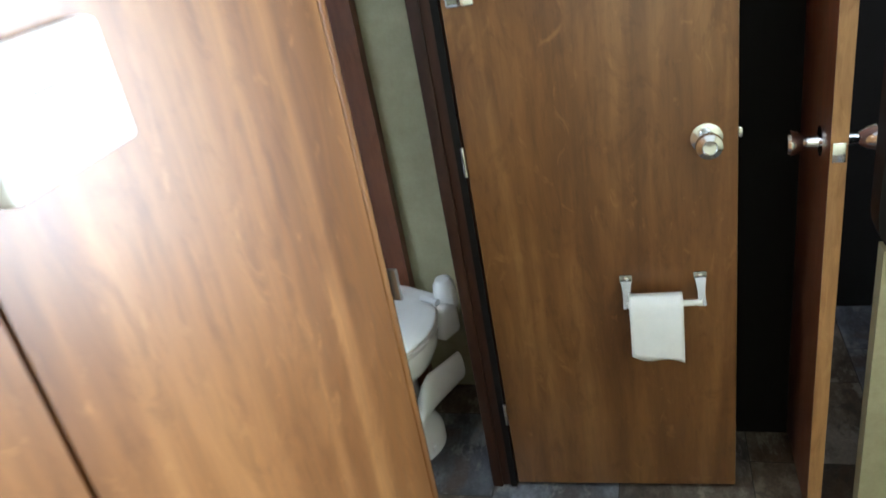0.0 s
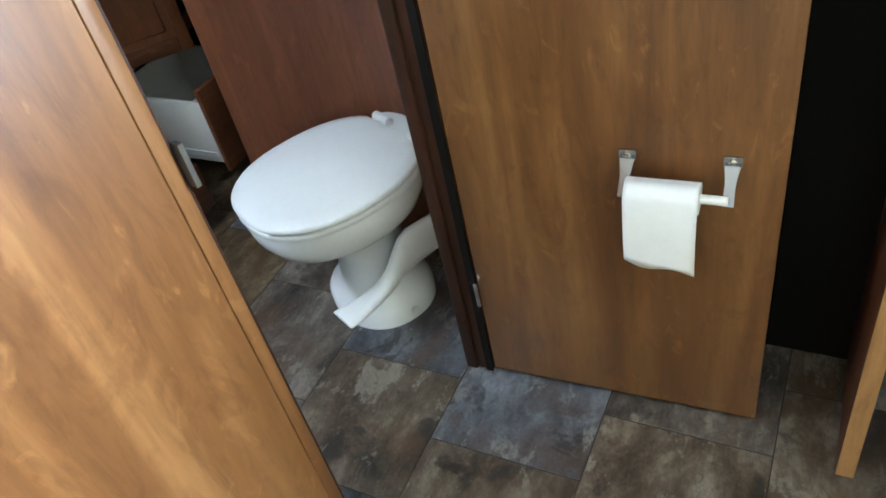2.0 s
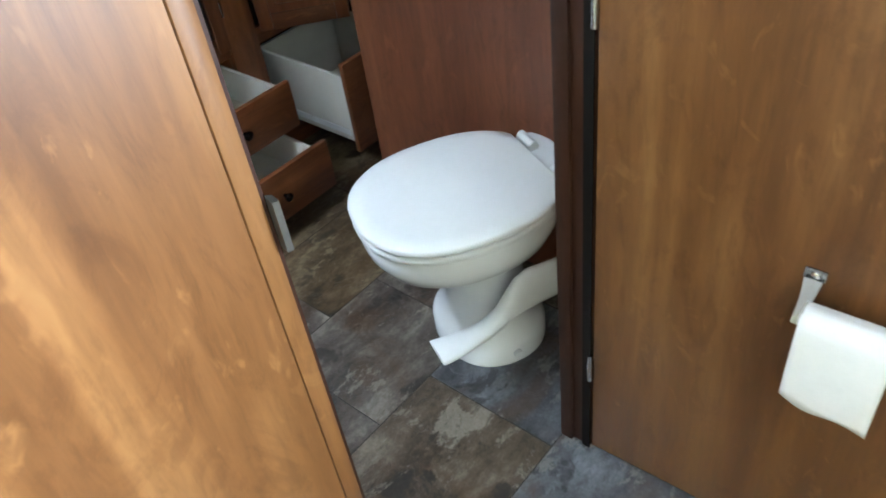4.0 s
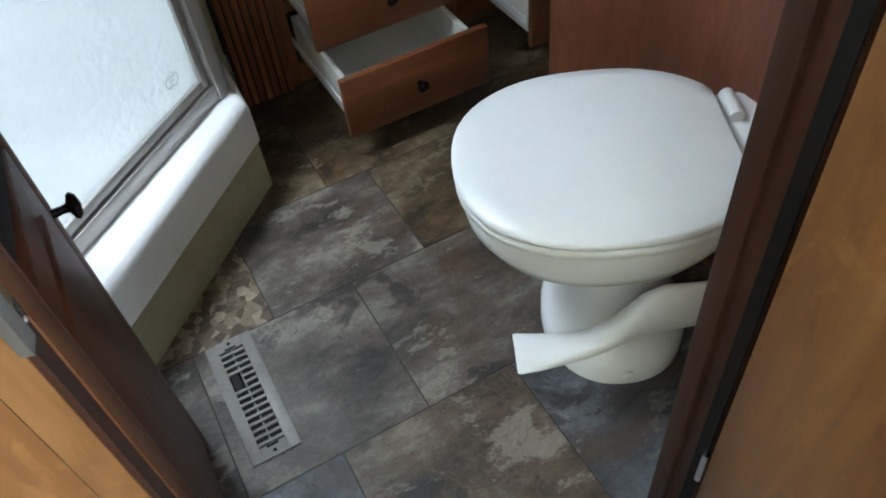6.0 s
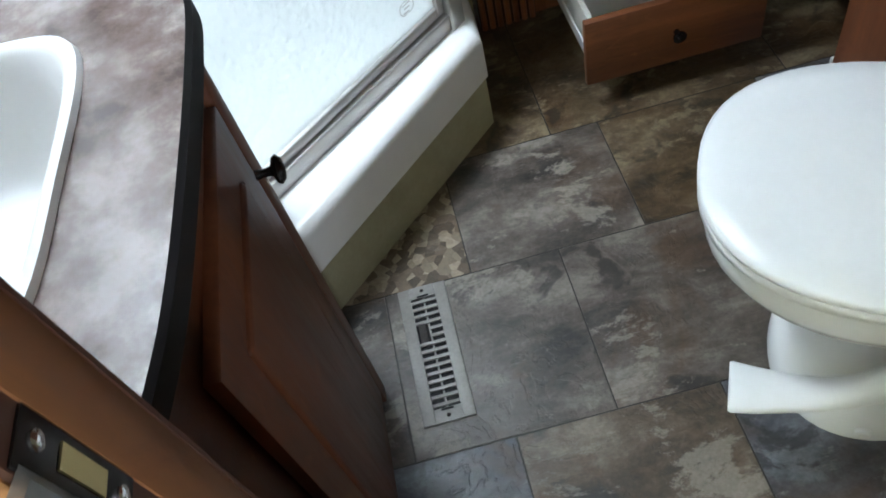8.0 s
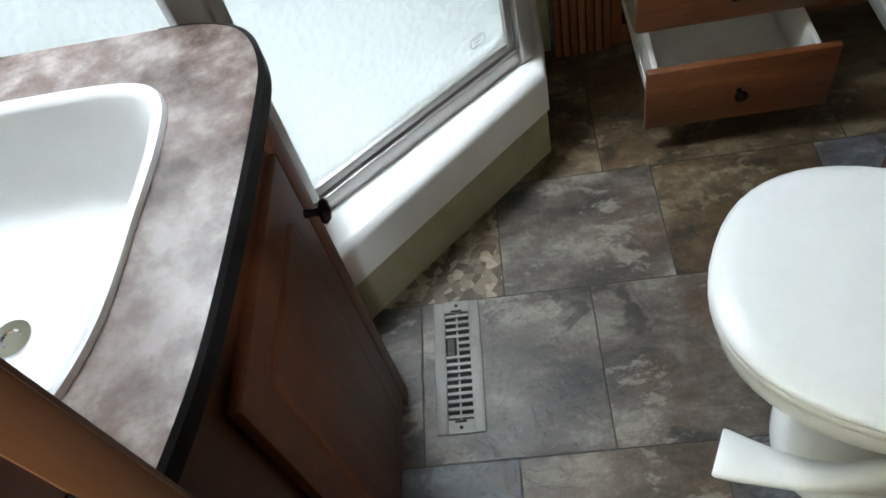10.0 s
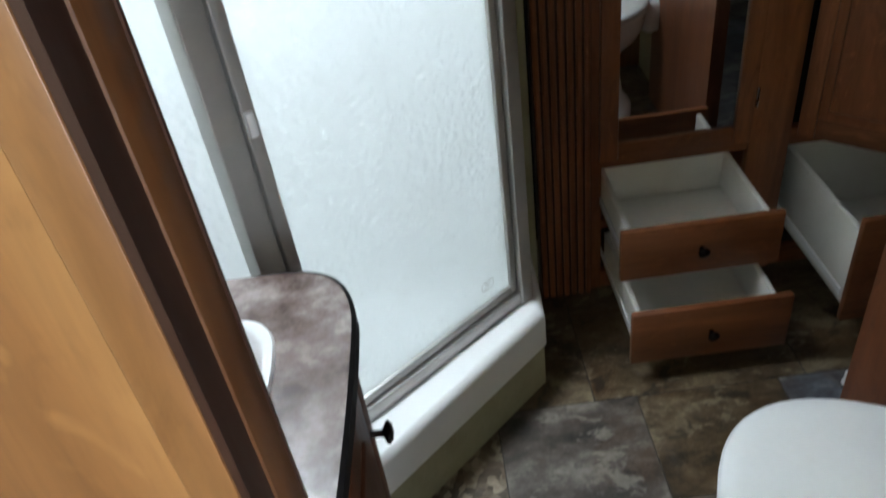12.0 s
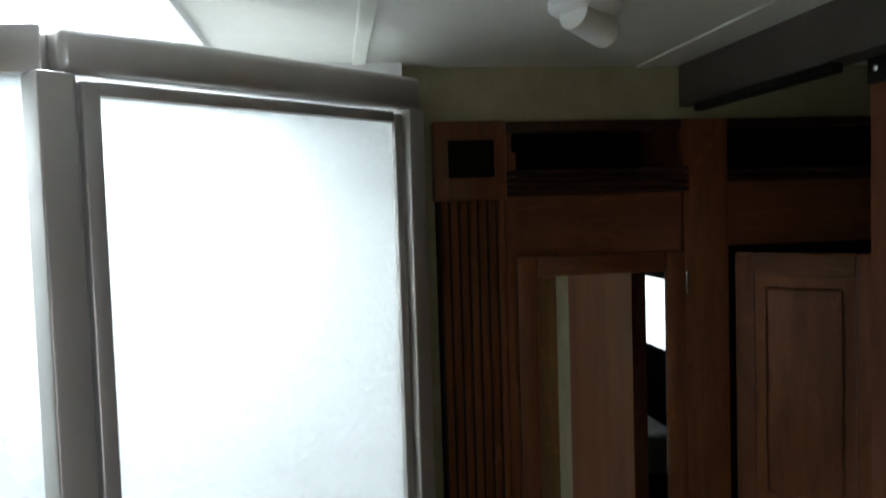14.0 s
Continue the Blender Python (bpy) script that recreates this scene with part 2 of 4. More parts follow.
def box(bm, x0, x1, y0, y1, z0, z1, bev=0.0, seg=2):
    r = bmesh.ops.create_cube(bm, size=1.0)
    vs = r["verts"]
    for v in vs:
        v.co = Vector(((x0 + x1) / 2 + v.co.x * (x1 - x0), (y0 + y1) / 2 + v.co.y * (y1 - y0), (z0 + z1) / 2 + v.co.z * (z1 - z0)))
    if bev:
        es = list({e for v in vs for e in v.link_edges})
        bmesh.ops.bevel(bm, geom=es, offset=bev, segments=seg, profile=0.5, affect='EDGES')
    return bm


def B(x0, x1, y0, y1, z0, z1, bev=0.0, seg=2):
    return box(bmesh.new(), x0, x1, y0, y1, z0, z1, bev, seg)


def prism(outline, z0, z1, bev=0.0, seg=2):
    bm = bmesh.new()
    lo = [bm.verts.new((x, y, z0)) for x, y in outline]
    hi = [bm.verts.new((x, y, z1)) for x, y in outline]
    n = len(outline)
    top = bm.faces.new(hi)
    bm.faces.new(lo[::-1])
    for i in range(n):
        bm.faces.new((lo[i], lo[(i + 1) % n], hi[(i + 1) % n], hi[i]))
    bmesh.ops.recalc_face_normals(bm, faces=bm.faces)
    if bev:
        bmesh.ops.bevel(bm, geom=list(top.edges), offset=bev, segments=seg, profile=0.5, affect='EDGES')
    return bm


def loft(rings, cap=True):
    bm = bmesh.new()
    vs = [[bm.verts.new(p) for p in r] for r in rings]
    n = len(vs[0])
    for a, b in zip(vs, vs[1:]):
        for i in range(n):
            bm.faces.new((a[i], a[(i + 1) % n], b[(i + 1) % n], b[i]))
    if cap:
        bm.faces.new(vs[0][::-1])
        bm.faces.new(vs[-1])
    bmesh.ops.recalc_face_normals(bm, faces=bm.faces)
    return bm


def lathe(profile, axis='z', n=24, at=(0, 0, 0)):
    rings = []
    for r, h in profile:
        ring = []
        for i in range(n):
            a = 2 * math.pi * i / n
            c, s = r * math.cos(a), r * math.sin(a)
            p = {'z': (c, s, h), 'x': (h, c, s), 'y': (c, h, s)}[axis]
            ring.append((p[0] + at[0], p[1] + at[1], p[2] + at[2]))
        rings.append(ring)
    return loft(rings)


def rod(p, q, r, n=12):
    p, q = Vector(p), Vector(q)
    d = (q - p).normalized()
    a = d.orthogonal().normalized()
    b = d.cross(a)
    return loft([[tuple(c + (a * math.cos(t) + b * math.sin(t)) * r) for t in [2 * math.pi * i / n for i in range(n)]] for c in (p, q)])


def rounded(x0, x1, y0, y1, r, n=6):
    pts = []
    for cx, cy, a0 in ((x1 - r, y1 - r, 0), (x0 + r, y1 - r, 90), (x0 + r, y0 + r, 180), (x1 - r, y0 + r, 270)):
        for i in range(n + 1):
            a = radians(a0 + 90 * i / n)
            pts.append((cx + r * math.cos(a), cy + r * math.sin(a)))
    return pts


def superoval(a, b, cx, cy, z, e=2.4, n=48, flat=None):
    pts = []
    for i in range(n):
        t = 2 * math.pi * i / n
        c, s = math.cos(t), math.sin(t)
        x = cx + a * math.copysign(abs(c) ** (2 / e), c)
        y = cy + b * math.copysign(abs(s) ** (2 / e), s)
        if flat is not None:
            x = max(x, flat)
        pts.append((x, y, z))
    return pts


def finish(bm, name, material, smooth=0.0):
    me = bpy.data.meshes.new(name)
    bm.to_mesh(me)
    bm.free()
    me.materials.append(material)
    if smooth:
        for p in me.polygons:
            p.use_smooth = True
        me.set_sharp_from_angle(angle=radians(smooth))
    return me


def part(name, bm, material, parent=None, label="", smooth=35):
    ob = new(name, finish(bm, name, material, smooth))
    if parent is not None:
        ob.parent = parent
    if label:
        ob["label"] = label
    return ob


def thing(name, label, category, m=None, group="", kind=""):
    e = new(name)
    e.empty_display_size = 0.05
    if m is not None:
        e.matrix_world = m
    return tagged(e, label, category, group, kind)


def setting(name, bm, material, label, smooth=0):
    return tagged(part(name, bm, material, None, "", smooth), label, name.split("_")[0], "", "structure")


# ---- room shell ----
H = 1.975
setting("floor", B(-2.6, 2.0, -2.4, 2.2, -0.06, -0.0015), GROUT, "dark joints of the slate-look vinyl tile floor")
ceil_bm = B(-2.6, -1.03, -2.4, 2.2, H, H + 0.08)
box(ceil_bm, -1.03, -0.44, 0.97, 2.2, H, H + 0.08)
box(ceil_bm, -1.03, -0.44, -2.4, 0.36, H, H + 0.08)
box(ceil_bm, -0.44, 2.0, -2.4, 2.2, H, H + 0.08)
setting("ceiling", ceil_bm, CEILING, "off-white ceiling board with thin seam battens", 0)
for x, y0, y1 in ((-0.146, -0.3, 1.10), (0.475, -0.3, 1.10)):
    setting("trim_ceiling_batten", B(x - 0.014, x + 0.014, y0, y1, H - 0.005, H, 0.002), CEILING, "flat off-white batten over a ceiling seam")
sk = thing("skylight", "white domed skylight in an off-white frame above the shower", "skylight", None, "", "structure")
fr = bmesh.new()
for a in ((-1.06, -1.024, 0.33, 1.0), (-0.446, -0.41, 0.33, 1.0), (-1.024, -0.446, 0.33, 0.366), (-1.024, -0.446, 0.964, 1.0)):
    box(fr, *a, H - 0.014, H + 0.32, 0.003)
part("frame", fr, PLASTIC, sk)
part("dome", B(-1.05, -0.42, 0.345, 0.985, H + 0.32, H + 0.38, 0.02, 3), SKYGLOW, sk, "white daylit dome")

# hall / bathroom partition, with its opening between the strike jamb and the hinge jamb
YA, YB = -0.392, -0.356
JX = -0.317
setting("wall_partition", B(-0.970, JX - 0.026, YA, YB, 0, H), WOOD_PANEL, "glossy honey-coloured wood-grain partition panel")
setting("wall_partition_hall_end", B(-2.6, -0.980, YA - 0.004, YB, 0, H), WOOD_PANEL, "wood-grain partition panel further along the hall")
setting("trim_partition_seam", B(-0.980, -0.970, YA + 0.008, YB, 0, H), WOOD_DARK, "dark seam between two wall panels")
jl = thing("trim_strike_jamb", "wooden door jamb with a lighter front edge and a metal strike", "door jamb", None, "", "structure")
part("edge_strip", B(JX - 0.025, JX - 0.004, YA - 0.002, YA + 0.022, 0, H, 0.001), WOOD_PANEL, jl)
part("seam", B(JX - 0.026, JX - 0.025, YA + 0.003, YB, 0, H), WOOD_DARK, jl, "thin dark seam")
# reveal and stop are one wood; their shading is painted as two browns
part("reveal", B(JX - 0.004, JX, YA - 0.001, YA + 0.022, 0, H), WOOD_DARK, jl, "reveal with its shade painted dark brown")
part("stop", B(JX - 0.025, JX + 0.0014, YA + 0.022, YB + 0.018, 0, H, 0.0005), WOOD_JAMB_SHADE, jl, "door stop strip in a half-shaded brown")
# the stop's shaded side, drawn as a dark strip
part("seal", B(JX - 0.020, JX + 0.0022, YB + 0.018, YB + 0.021, 0, H), WOOD_DARK, jl, "stop's side face, shade painted as a thin dark line")
strike = thing("strike_plate", "dark metal strike plate with a curved shiny lip on the jamb", "strike plate")
part("plate", B(JX - 0.001, JX + 0.0015, YA + 0.000, YA + 0.0215, 0.935, 1.005, 0.0006), DARK_METAL, strike)
lip = loft([[(JX + 0.0015, YA + 0.002, z), (JX + 0.006, YA - 0.004, z), (JX + 0.004, YA - 0.016, z), (JX - 0.002, YA - 0.014, z)] for z in (0.945, 0.950, 0.997, 1.002)])
part("lip", lip, STEEL, strike, "curved brushed steel lip")
# light showing in the hole, painted as a pale block
part("latch_hole", B(JX + 0.001, JX + 0.0025, YA + 0.007, YA + 0.017, 0.955, 0.983), HOLE_LIGHT, strike, "opening of the strike, light in it painted pale yellow")
for z in (0.943, 0.996):
    part("screw", lathe([(0.004, 0), (0.004, 0.0012), (0.002, 0.002)], 'x', 10, (JX + 0.0014, YA + 0.012, z)), CHROME, strike)

jr = thing("trim_hinge_jamb", "dark cherry door jamb rising from the floor", "door jamb", None, "", "structure")
part("casing", B(0.216, 0.246, -0.405, -0.345, 0, H, 0.006), WOOD_DARK, jr)
# black strip on the casing paints the dark gap between it and the door
part("shadow_gap_strip", B(0.2125, 0.216, -0.4045, -0.388, 0, H), BLACK, jr, "black strip painting the shadow gap beside the door")
part("stop", B(0.208, 0.224, -0.366, -0.338, 0, H, 0.004), WOOD_DARK, jr)
setting("wall_beside_jamb", B(0.246, 0.66, -0.390, -0.352, 0, H), WOOD_PANEL, "wood-grain panel behind the open door")
setting("wall_over_opening", B(JX, 0.216, YA, YB, 1.90, H), WOOD_PANEL, "wood panel over the bathroom doorway")

# bathroom outer walls
setting("wall_right", B(0.66, 0.70, -0.352, -0.06, 0, H), KHAKI, "khaki wallboard beside the toilet")
# shade inside the cabinet recess, painted as a near-black wall
setting("wall_back", B(-0.06, 0.60, 1.30, 1.34, 0, H), SHADE_AND_INSET, "back of the cabinet recess, shade painted near-black")
setting("wall_above_cabinets", B(-0.06, 1.6, 1.075, 1.115, 1.845, H), KHAKI, "khaki wallboard strip above the cabinets")
setting("wall_back_left", B(-0.06, 0.004, 1.055, 1.095, 0, H), KHAKI, "khaki wall strip between shower and pilaster")
setting("wall_vanity", B(-1.12, -1.08, -0.356, 1.3, 0, H), KHAKI, "khaki wall behind the vanity")

# shower surround
sw = setting("wall_shower_back", B(-1.08, -0.06, 1.02, 1.06, 0, H), ACRYLIC, "white moulded shower surround")
setting("wall_shower_left", B(-1.08, -1.06, 0.33, 1.02, 0, H), ACRYLIC, "white moulded shower side")
setting("wall_shower_right", B(-0.105, -0.060, 0.80, 1.02, 0.0, 1.898), KHAKI, "khaki end wall beside the shower frame")
setting("wall_shower_lining", B(-0.110, -0.105, 0.80, 1.02, 0.2, 1.898), ACRYLIC, "white shower lining")

# hall
setting("wall_hall_front", B(-2.6, 0.10, -2.30, -2.26, 0, H), KHAKI, "khaki hall wall")
# added out of view to block low light, so the door darkens downwards
setting("wall_hall_low", B(-1.80, -1.75, -2.26, -0.40, 0, 1.50), KHAKI, "added unseen low wall that shades the door's lower part")
setting("wall_hall_end", B(-2.64, -2.6, -2.3, -0.3, 0, H), KHAKI, "khaki end wall")
# unlit rooms: the next four walls carry their shade as near-black colour
setting("wall_hall_far", B(1.5, 1.54, -2.3, 2.2, 0, H), SHADE_AND_INSET, "far wall, its shade painted near-black")
setting("wall_slide_back", B(0.6, 1.5, 1.50, 1.54, 0, H), SHADE_AND_INSET, "back of the slide-out, shade painted near-black")
setting("wall_side_room", B(0.46, 0.50, -1.128, -0.392, 0, H), SHADE_AND_INSET, "wall behind the open doors, shade painted near-black")
setting("wall_outer_right", B(0.13, 1.5, -2.30, -2.26, 0, H), SHADE_AND_INSET, "side room wall, shade painted near-black")

# ---- shower enclosure ----
P0, P1 = Vector((-0.515, 0.405, 0)), Vector((-0.075, 0.774, 0))
D = (P1 - P0).normalized()
N = Vector((D.y, -D.x, 0))
ANG = math.degrees(math.atan2(D.y, D.x))
LEN = (P1 - P0).length
pan = thing("shower_pan", "white acrylic shower pan with a rounded curb on a khaki riser", "shower pan")
# curb follows the diagonal front and the short return
F0, F1 = Vector((-0.56, 0.215, 0)), Vector((-0.035, 0.715, 0))


def offs(d):
    return [(F0.x - N.x * d, F0.y - N.y * d), (F1.x - N.x * d - D.x * d * 0.25, F1.y - N.y * d - D.y * d * 0.25)]


front, back = offs(0.0), offs(0.14)
part("riser", prism([front[0], front[1], (-0.030, 1.02), (-0.10, 1.02), back[1], back[0]], 0, 0.135), KHAKI, pan, "khaki riser board")
o = 0.006
f2, b2 = offs(-o), offs(0.15)
part("curb", prism([f2[0], f2[1], (-0.026, 0.80), (-0.026, 1.02), (-0.105, 1.02), b2[1], b2[0]], 0.135, 0.245, 0.024, 5), ACRYLIC, pan, "rounded white curb")
part("basin", prism([b2[0], b2[1], (-0.105, 1.02), (-1.06, 1.02), (-1.06, 0.30), (-0.60, 0.30)], 0.02, 0.10), ACRYLIC, pan)

fm = pose(P0.x, P0.y, 0, 0, 0, ANG)
TOP, BOT = 1.900, 0.256
enc = thing("shower_enclosure", "neo-angle shower enclosure of pebbled glass in satin aluminium", "shower enclosure", fm)


def eb(name, a, label=""):
    return part(name, B(*a, 0.012 if name == "top_rail" else 0.003, 3), ALU, enc, label)


eb("top_rail", (-0.01, LEN + 0.012, -0.026, 0.022, TOP - 0.055, TOP))
eb("bottom_rail", (0.0, LEN, -0.020, 0.020, BOT - 0.012, BOT + 0.026))
eb("wall_post", (LEN - 0.022, LEN + 0.014, -0.026, 0.022, BOT - 0.012, TOP - 0.055))
eb("corner_post", (-0.036, 0.006, -0.026, 0.022, BOT - 0.012, TOP - 0.055), "tan and grey aluminium corner post")
eb("post_fin", (0.006, 0.013, -0.014, 0.016, BOT + 0.02, TOP - 0.055))
eb("door_stile", (0.015, 0.038, -0.020, 0.014, BOT + 0.03, TOP - 0.062))
eb("door_stile", (LEN - 0.042, LEN - 0.024, -0.012, 0.012, BOT + 0.03, TOP - 0.062))
eb("door_rail", (0.038, LEN - 0.042, -0.012, 0.012, TOP - 0.078, TOP - 0.060))
eb("door_rail", (0.038, LEN - 0.042, -0.012, 0.012, BOT + 0.030, BOT + 0.052))
hd = part("door_catch", B(0.016, 0.03, -0.03, -0.02, 0.95, 0.99, 0.003), PLASTIC, enc, "small clear plastic catch")
gp = part("door_pane", B(0.036, LEN - 0.040, -0.003, 0.003, BOT + 0.05, TOP - 0.077), FROSTED, enc, "pebbled obscure glass")
gp.visible_shadow = False
stamp = rounded(LEN - 0.128, LEN - 0.088, BOT + 0.084, BOT + 0.112, 0.0135)
rim = bmesh.new()
for (x, z), (x2, z2) in zip(stamp, stamp[1:] + stamp[:1]):
    if abs(x2 - x) + abs(z2 - z) > 1e-5:
        cx, cz = LEN - 0.108, BOT + 0.098
        k = 0.86
        ins = [(cx + (p - cx) * k, cz + (q - cz) * k) for p, q in ((x, z), (x2, z2))]
        rim.faces.new([rim.verts.new((p, -0.0037, q)) for p, q in ((x, z), (x2, z2), ins[1], ins[0])])
bmesh.ops.solidify(rim, geom=list(rim.faces), thickness=0.0006)
for k in range(3):
    box(rim, LEN - 0.119 + 0.003 * (k == 1), LEN - 0.097 - 0.004 * k, -0.0042, -0.0036, BOT + 0.104 - 0.008 * k, BOT + 0.1068 - 0.008 * k)
part("glass_mark", rim, ALU, enc, "small grey etched safety mark")
# side panel, square to the vanity wall
side = thing("shower_side_panel", "fixed pebbled glass side panel in satin aluminium", "shower panel")
part("top_rail", B(-1.06, P0.x - 0.012, 0.383, 0.429, TOP - 0.055, TOP, 0.003), ALU, side)
part("bottom_rail", B(-1.06, P0.x - 0.02, 0.386, 0.424, BOT - 0.012, BOT + 0.02, 0.003), ALU, side)
part("wall_post", B(-0.935, -0.905, 0.386, 0.424, BOT + 0.02, TOP - 0.055, 0.003), ALU, side)
sp = part("pane", B(-0.905, P0.x - 0.03, 0.402, 0.408, BOT + 0.02, TOP - 0.055), FROSTED, side)
sp.visible_shadow = False
part("wall_filler", B(-1.06, -0.935, 0.39, 0.42, 0, TOP - 0.055), ACRYLIC, side)
part("curb", B(-1.06, P0.x + 0.01, 0.33, 0.45, 0, BOT - 0.012, 0.012), ACRYLIC, side)

sv = thing("shower_valve", "chrome shower valve on the white surround", "shower valve")
part("plate", lathe([(0.055, 0), (0.055, -0.006), (0.045, -0.012)], 'y', 24, (-0.74, 1.02, 1.20)), CHROME, sv)
part("handle", lathe([(0.022, -0.01), (0.026, -0.03), (0.024, -0.05), (0.004, -0.054)], 'y', 20, (-0.74, 1.02, 1.20)), CHROME, sv)
hs = thing("hand_shower", "grey hand shower hanging on its bracket in the shower", "hand shower")
part("bracket", B(-0.80, -0.77, 0.985, 1.02, 1.54, 1.58, 0.006), CHROME, hs)
part("head", lathe([(0.012, 0.0), (0.030, -0.02), (0.042, -0.035), (0.040, -0.042)], 'y', 22, (-0.785, 0.985, 1.60)), ALU, hs)
part("hose", rod((-0.785, 0.99, 1.56), (-0.745, 1.00, 1.24), 0.008), ALU, hs)
drain_ring = thing("shower_drain", "round chrome drain strainer in the shower pan", "drain")
part("strainer", lathe([(0.045, 0.10), (0.045, 0.104), (0.03, 0.106), (0.002, 0.106)], 'z', 24, (-0.20, 0.90, 0)), CHROME, drain_ring)

# ---- vanity ----
van = thing("vanity_cabinet", "dark cherry vanity cabinet with a panelled door and bronze knob", "vanity cabinet")
CT = 0.81
body = [(-1.08, -0.352), (-0.415, -0.352), (-0.394, -0.20), (-0.386, -0.06), (-0.384, 0.13), (-0.41, 0.225), (-1.08, 0.225)]
part("body", prism(body, 0.0, CT - 0.17), WOOD_VANITY, van)
front_line = body[1:6]
apron = front_line + [(x - 0.018, y - (0.018 if y > 0.2 else 0)) for x, y in front_line[::-1]]
part("apron", prism(apron, CT - 0.17, CT - 0.026), WOOD_VANITY, van)
dm = part("door", B(-0.388, -0.372, -0.20, 0.118, 0.05, 0.715, 0.003), WOOD_VANITY, van)
part("raised_panel", B(-0.376, -0.367, -0.145, 0.063, 0.105, 0.66, 0.007, 3), WOOD_VANITY, dm)
part("door_stile", B(-0.387, -0.373, 0.122, 0.155, 0.0, 0.772, 0.003), WOOD_VANITY, van)
part("knob", lathe([(0.006, 0), (0.005, 0.012), (0.006, 0.018), (0.015, 0.022), (0.017, 0.026), (0.012, 0.031), (0.002, 0.033)], 'x', 20, (-0.367, 0.101, 0.623)), DARK_METAL, dm, "mushroom-shaped bronze knob")


def arc(points, steps=10):
    out = []
    p = [Vector((*q, 0)) for q in points]
    for i in range(len(p) - 1):
        a, b, c, d = p[max(i - 1, 0)], p[i], p[i + 1], p[min(i + 2, len(p) - 1)]
        for k in range(steps):
            t = k / steps
            q = 0.5 * ((2 * b) + (c - a) * t + (2 * a - 5 * b + 4 * c - d) * t * t + (3 * b - a - 3 * c + d) * t ** 3)
            out.append((q.x, q.y))
    out.append((p[-1].x, p[-1].y))
    return out


def closed_arc(points, steps=8):
    out, n = [], len(points)
    p = [Vector((*q, 0)) for q in points]
    for i in range(n):
        a, b, c, d = p[i - 1], p[i], p[(i + 1) % n], p[(i + 2) % n]
        for k in range(steps):
            t = k / steps
            q = 0.5 * ((2 * b) + (c - a) * t + (2 * a - 5 * b + 4 * c - d) * t * t + (3 * b - a - 3 * c + d) * t ** 3)
            out.append((q.x, q.y))
    return out


edge = arc([(-0.406, -0.353), (-0.375, -0.21), (-0.363, -0.05), (-0.359, 0.10), (-0.364, 0.17), (-0.390, 0.225), (-0.44, 0.249), (-0.50, 0.253)], 8)
basin_edge = closed_arc([(-0.472, -0.16), (-0.462, -0.04), (-0.458, 0.07), (-0.470, 0.125), (-0.508, 0.150), (-0.60, 0.155), (-0.76, 0.147), (-0.85, 0.11), (-0.90, 0.0), (-0.90, -0.16), (-0.86, -0.25), (-0.72, -0.27), (-0.58, -0.27), (-0.51, -0.245)], 6)
top = thing("vanity_countertop", "brown mottled laminate countertop with a dark rounded edge", "countertop")


def ring_slab(outer, inner, z0, z1):
    # flat slab with a hole: bridge both outlines by nearest angle about the hole's middle
    c = Vector((sum(p[0] for p in inner) / len(inner), sum(p[1] for p in inner) / len(inner)))
    n = 160

    def ray_hit(poly, a):
        d = Vector((math.cos(a), math.sin(a)))
        best = 0
        for i in range(len(poly)):
            p, q = Vector(poly[i]), Vector(poly[(i + 1) % len(poly)])
            e = q - p
            den = d.x * e.y - d.y * e.x
            if abs(den) < 1e-9:
                continue
            w = p - c
            t = (w.x * e.y - w.y * e.x) / den
            s = (w.x * d.y - w.y * d.x) / den
            if t > 0 and -1e-6 <= s <= 1 + 1e-6:
                best = max(best, t)
        return c + d * best
    bm = bmesh.new()
    rows = []
    for i in range(n):
        a = 2 * math.pi * i / n + 0.003
        o_, i_ = ray_hit(outer, a), ray_hit(inner, a)
        rows.append([bm.verts.new((*o_, z1)), bm.verts.new((*i_, z1)), bm.verts.new((*i_, z0)), bm.verts.new((*o_, z0))])
    for i in range(n):
        r, s = rows[i], rows[(i + 1) % n]
        for k in range(4):
            bm.faces.new((r[k], s[k], s[(k + 1) % 4], r[(k + 1) % 4]))
    bmesh.ops.recalc_face_normals(bm, faces=bm.faces)
    return bm


outer = edge + [(-1.079, 0.253), (-1.079, -0.353)]
part("slab", ring_slab(outer, basin_edge, CT - 0.025, CT), COUNTER, top)
band = bmesh.new()
prev = None
for (x, y), (x2, y2) in zip(edge, edge[1:]):
    d = Vector((x2 - x, y2 - y, 0)).normalized()
    n = Vector((d.y, -d.x, 0))
    cur = [Vector((x, y, CT - 0.026)) + n * 0.0005, Vector((x, y, CT - 0.026)) + n * 0.006, Vector((x, y, CT - 0.003)) + n * 0.006, Vector((x, y, CT + 0.001)) + n * 0.0005]
    cur = [band.verts.new(p) for p in cur]
    if prev:
        for k in range(4):
            band.faces.new((prev[k], cur[k], cur[(k + 1) % 4], prev[(k + 1) % 4]))
    prev = cur
bmesh.ops.recalc_face_normals(band, faces=band.faces)
part("edge_band", band, BLACK, top, "near-black edge band")
sink = thing("sink", "white moulded corner sink with a rolled rim set in the counter", "sink")


def scaled(pts, s, z):
    cx, cy = -0.67, -0.065
    return [(cx + (x - cx) * s, cy + (y - cy) * s, z) for x, y in pts]


